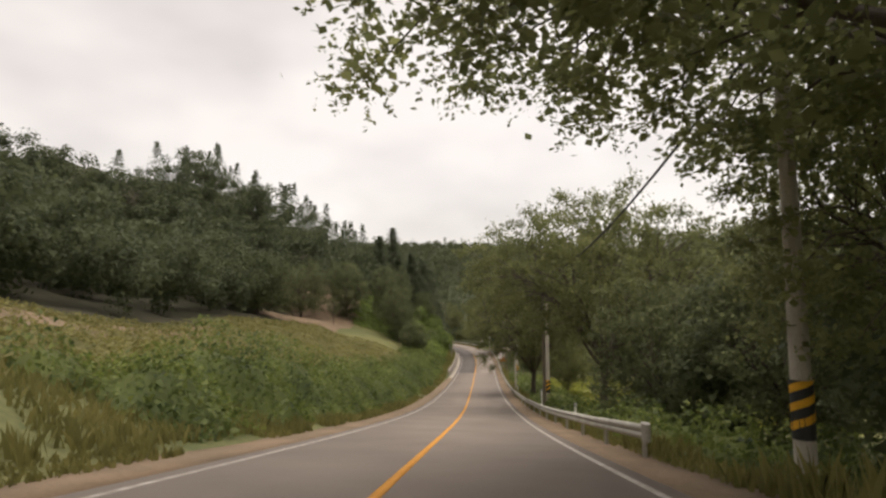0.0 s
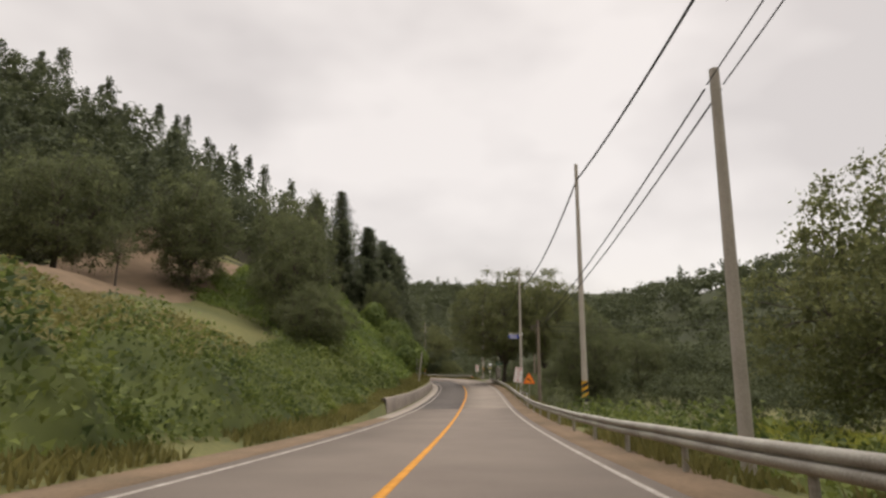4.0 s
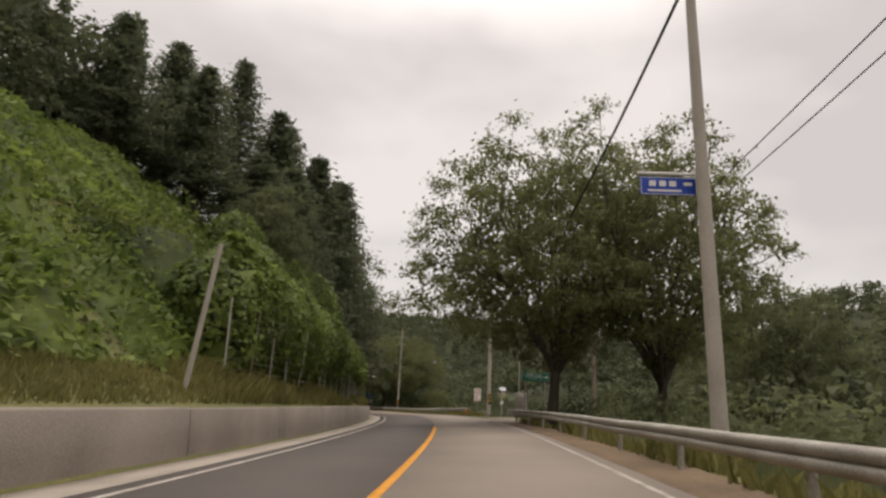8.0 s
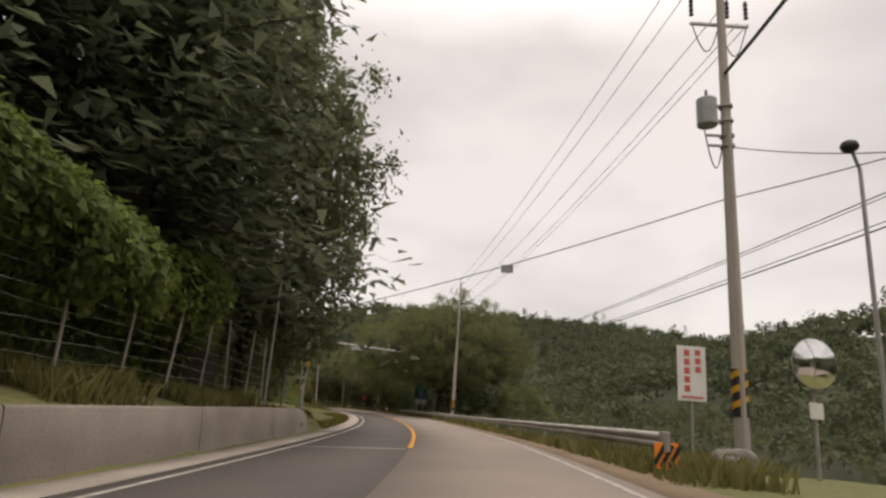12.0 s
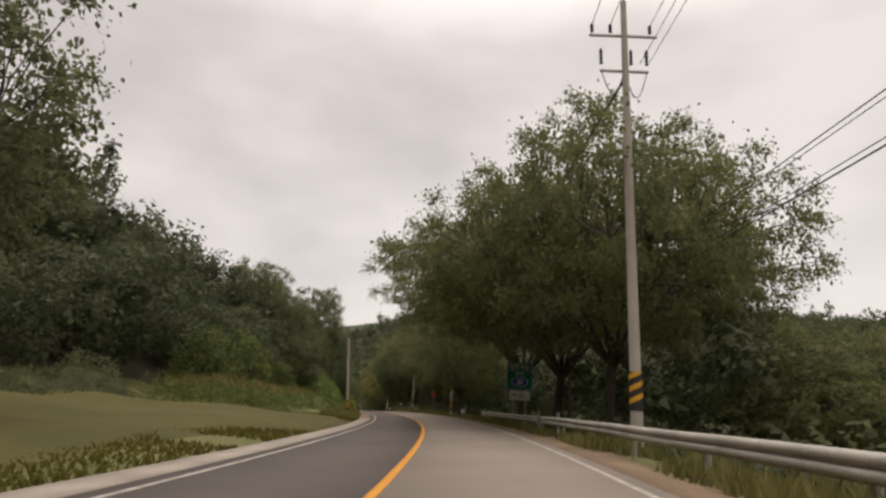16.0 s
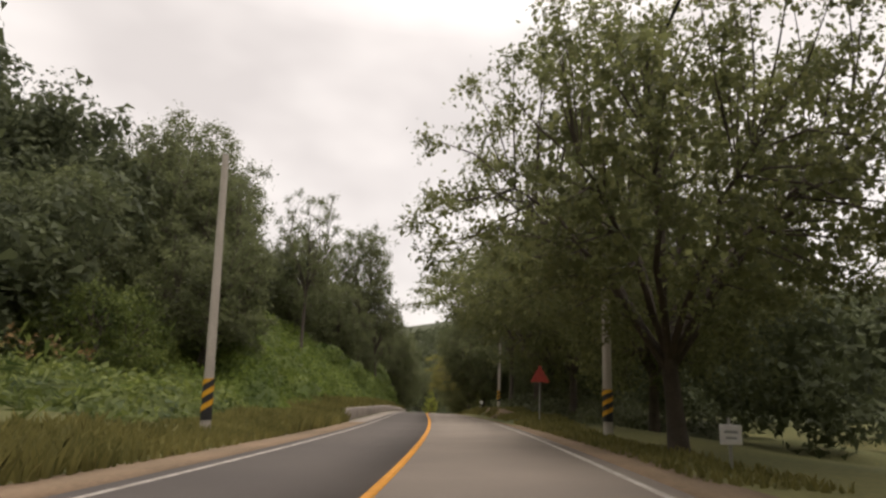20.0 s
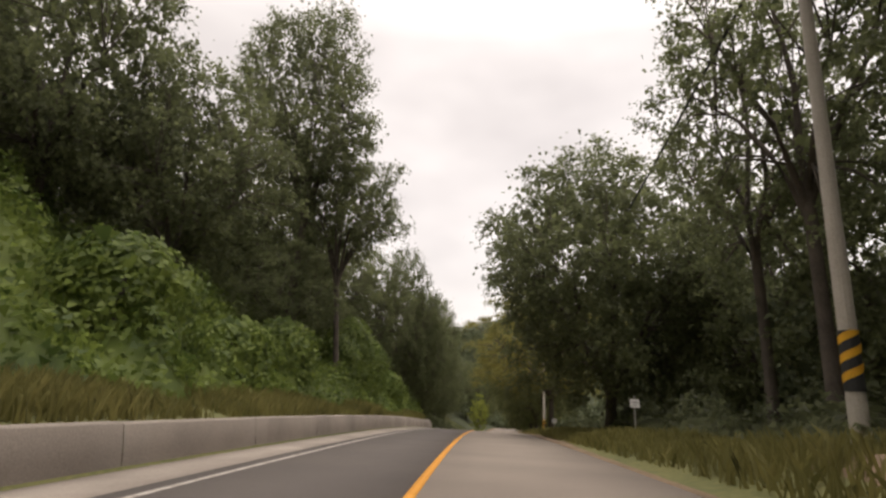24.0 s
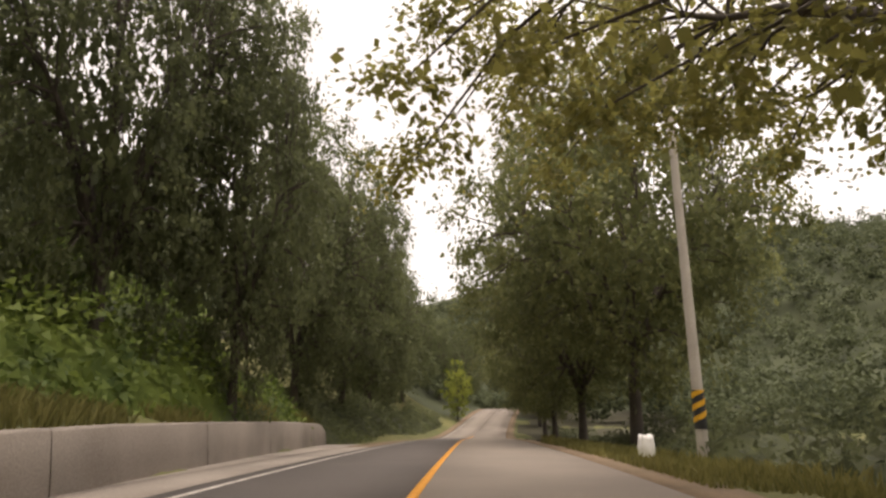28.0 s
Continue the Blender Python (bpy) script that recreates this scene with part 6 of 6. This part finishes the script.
# ---- speed camera gantry ----
gan = empty("camera_gantry", stand(216.6, -8.0), "grey steel mast with a speed camera on its long arm", "traffic camera")
bm = bmesh.new()
rod(bm, (0, 0, -.3), (0, 0, 6.7), .15, .11, 14)
part("mast", bm, M_STEEL, gan)
bm = bmesh.new()
box(bm, (.5, .5, .22), Matrix.Translation((0, 0, .08)), .06)
part("base_block", bm, M_CONC, gan)
bm = bmesh.new()
rod(bm, (0, 0, 5.75), (7.2, 0, 5.35), .085, .055, 12)
part("arm", bm, M_STEEL, gan)
bm = bmesh.new()
rod(bm, (0, 0, 4.65), (1.9, 0, 5.62), .04, sides=8)
part("brace", bm, M_STEEL, gan)
bm = bmesh.new()
box(bm, (.36, .5, .26), Matrix.Translation((7.0, 0, 5.58)), .03)
part("camera_box", bm, M_STRIPEK, gan, "dark camera housing")
bm = bmesh.new()
rod(bm, (6.25, 0, 5.4), (6.2, 0, 6.0), .05, .03, 8)
part("aerial", bm, M_STEEL, gan)
bm = bmesh.new()
box(bm, (.78, .03, .24), Matrix.Translation((3.75, -.1, 5.32)), .005)
pl = part("plate", bm, M_SIGNWHITE, gan, "white plate with dark writing")
for k in range(5):
    bm = bmesh.new()
    box(bm, (.09, .01, .15), Matrix.Translation((3.47 + k * .14, -.122, 5.32)))
    part("lettering_bar", bm, M_GREYBOX, pl)
for z, mat, w in ((3.95, M_STRIPEY, (.14, .2, .62)), (2.95, M_GREYBOX, (.42, .34, .62)), (2.0, M_GREYBOX, (.22, .2, .32))):
    bm = bmesh.new()
    box(bm, w, Matrix.Translation((-.06 if mat is M_GREYBOX else .2, -.16, z)), .02)
    part("control_box", bm, mat, gan, "yellow box" if mat is M_STRIPEY else "grey control box")

# ---- wire fence behind the first wall ----
fence = empty("wire_fence", Matrix(), "rusty wire fence on leaning steel posts behind the wall", "fence")
bm = bmesh.new()
rod(bm, (0, 0, -.3), (0, 0, 2.6), .032, sides=8)
fpost = bpy.data.meshes.new("fence_post")
bm.to_mesh(fpost)
bm.free()
fpost.materials.append(M_RAIL)
rngf = np.random.default_rng(5)
for s in np.arange(139.6, 194.5, 2.15):
    p = spot(s, -6.0)
    piece("fence_post", fpost, fence, pose(*p, rngf.normal() * 2, rngf.normal() * 2.5 + 1.5, heading(s)))
s = np.arange(139.6, 194.5, 1.0)
for z in np.arange(.25, 2.5, .28):
    p = spot(s, -6.0, z)
    p[:, 2] += .03 * np.sin(s * 1.7 + z * 9)
    v, f = tube(p, np.full(len(p), .005), 4)
    piece("fence_wire", mesh_of("fence_wire", v, f, M_STEEL), fence)
pole(136.4, -5.6, 3.6, "pale slanted post at the wall", .07, .06, False, lean=6, mat=M_POLE, name="slanted_post")
pole(195.2, -6.3, 6.6, "thin grey steel mast at the wall end", .06, .045, False, mat=M_STEEL, name="steel_mast")
pole(199.0, -6.4, 3.2, "short grey mast with a small control box", .06, .055, False, mat=M_STEEL, name="steel_mast")

# ---- transformer and fittings on the second power pole ----
bm = bmesh.new()
bmesh.ops.create_cone(bm, cap_ends=True, segments=18, radius1=.27, radius2=.27, depth=.8, matrix=Matrix.Translation((-.55, -.05, 9.35)))
bmesh.ops.bevel(bm, geom=bm.edges[:], offset=.02, segments=1, affect="EDGES")
tr = part("transformer", bm, M_GREYBOX, p2, "grey pole-mounted transformer")
bm = bmesh.new()
rod(bm, (-.55, -.05, 9.75), (-.55, -.05, 10.05), .06, .03, 8)
part("bushing", bm, M_BLACK, tr)
for z in (9.6, 9.15, 8.7, 8.4):
    bm = bmesh.new()
    bmesh.ops.create_cone(bm, cap_ends=True, segments=12, radius1=.19, radius2=.19, depth=.07, matrix=Matrix.Translation((0, 0, z)))
    box(bm, (.5, .06, .06), Matrix.Translation((-.3, 0, z)))
    part("clamp", bm, M_STEEL, p2)
hanger(p2, -.55, .0, 8.9, 1.1)
pole(184.0, 7.75, 8.6, "thin grey stay pole beside the power pole", .06, .05, False, mat=M_POLE, name="stay_pole")

# ---- poles and lamps beyond the junction ----
ant = pole(176.0, 16.1, 17.0, "tall brown pole crowded with grey antenna boxes", .2, .14, False, mat=M_WOODPOLE, name="antenna_pole")
for k, (x, z, w) in enumerate(((-.35, 15.8, (.3, .2, 1.1)), (.35, 15.6, (.3, .2, 1.1)), (-.4, 14.3, (.4, .3, .7)), (.35, 13.9, (.35, .3, .5)), (-.35, 12.8, (.3, .25, .5)))):
    bm = bmesh.new()
    box(bm, w, Matrix.Translation((x, -.1, z)), .03)
    part("antenna_box", bm, M_GREYBOX, ant)


def street_lamp(s, lat, h, label, mat, arm=.0):
    root = empty("street_lamp", stand(s, lat), label, "street lamp", "street lamps")
    bm = bmesh.new()
    rod(bm, (0, 0, -.3), (0, 0, h - .5), .07, .05, 10)
    rod(bm, (0, 0, h - .55), (-.25, -.1, h), .045, sides=8)
    part("post", bm, mat, root)
    bm = bmesh.new()
    bmesh.ops.create_uvsphere(bm, u_segments=12, v_segments=8, radius=.22, matrix=Matrix.Translation((-.32, -.15, h + .02)) @ Matrix.Diagonal((1, 1, .8, 1)))
    part("lamp_head", bm, M_STRIPEK, root)
    return root


lampA = street_lamp(184.2, 11.2, 8.2, "slim grey street lamp with a round head", M_STEEL)
lampB = street_lamp(179.6, 12.6, 6.9, "brown pole with a small lamp head", M_WOODPOLE)
pole(232.0, -14.0, 5.5, "plain slim pole at the back of the verge", .06, .05, False, mat=M_WOODPOLE, name="slim_pole")

# ---- thin wires ----
def run_wires(a, za, b, zb, xs, sag, r, label):
    for x in xs:
        p, q = (a.matrix_basis @ Vector((x, 0, za)))[:], (b.matrix_basis @ Vector((x, 0, zb)))[:]
        wire(p, q, sag + .1 * x, r, label)


brown = [o for o in bpy.data.objects if o.name.startswith("utility_pole")][2]
run_wires(brown, 10.4, pB, 7.0, (-.15, .15), .6, .014, "thin telephone wire between poles")
run_wires(pB, 6.9, pW, 6.1, (-.2, .1), .5, .02, "dark telephone cable between poles")
run_wires(pW, 5.85, ant, 12.0, (-.5, .0), .7, .014, "thin telephone wire between poles")
run_wires(ant, 12.5, lampB, 6.6, (-.1, .1, .3), .5, .016, "thin wire to the lamp pole")
run_wires(p2, 8.4, lampB, 6.5, (0,), .4, .014, "thin wire to the lamp pole")
tie = Vector(over(184.9, 7.95, 7.1)[:])
mk = Vector(over(189.7, 2.8, 6.0)[:])
far_end = tie + (mk + Vector((0, 0, .2 * 4 * .4 * .6 + .12)) - tie) / .4
wire(tie[:], far_end[:], .2, .016, "thin cable crossing the road")
wire(tie[:], over(180.5, 16.5, 9.3)[:], .15, .016, "thin cable crossing the road")
bm = bmesh.new()
box(bm, (.42, .08, .28), Matrix.Identity(4), .02)
tagtop = empty("cable_marker", Matrix.Translation(mk), "small dark marker tag hanging on a cable", "cable marker")
part("tag", bm, M_GREYBOX, tagtop)

far_pole = pole(262.0, 12.0, 10.2, "dull brown pole among the roadside trees", .13, .09, False, mat=M_WOODPOLE)
for x, za, zb, r in ((-.3, 6.95, 9.9, .016), (-.2, 6.9, 9.8, .012), (.2, 6.45, 9.2, .014), (.3, 6.35, 9.1, .022)):
    a = (lampB.matrix_basis @ Vector((x, 0, za)))[:]
    b = (far_pole.matrix_basis @ Vector((x, 0, zb)))[:]
    wire(a, b, .9, r, "dark cable running past the roadside trees")
for x in (.55, .85):
    a = (p2.matrix_basis @ Vector((x, .13, 12.4)))[:]
    b = (p3.matrix_basis @ Vector((x, .13, 13.0)))[:]
    wire(a, b, .9, .012, "thin bare power line between two poles")
side_pole = pole(104.0, 27.0, 8.5, "short brown pole in the field", .13, .1, False, mat=M_WOODPOLE)
for dz, r in ((0, .013), (-.25, .02), (-.6, .015)):
    a = (pW.matrix_basis @ Vector((.05, 0, 6.4 + dz)))[:]
    b = (side_pole.matrix_basis @ Vector((0, 0, 8.3 + dz)))[:]
    wire(a, b, .5, r, "dark cable crossing to the field")
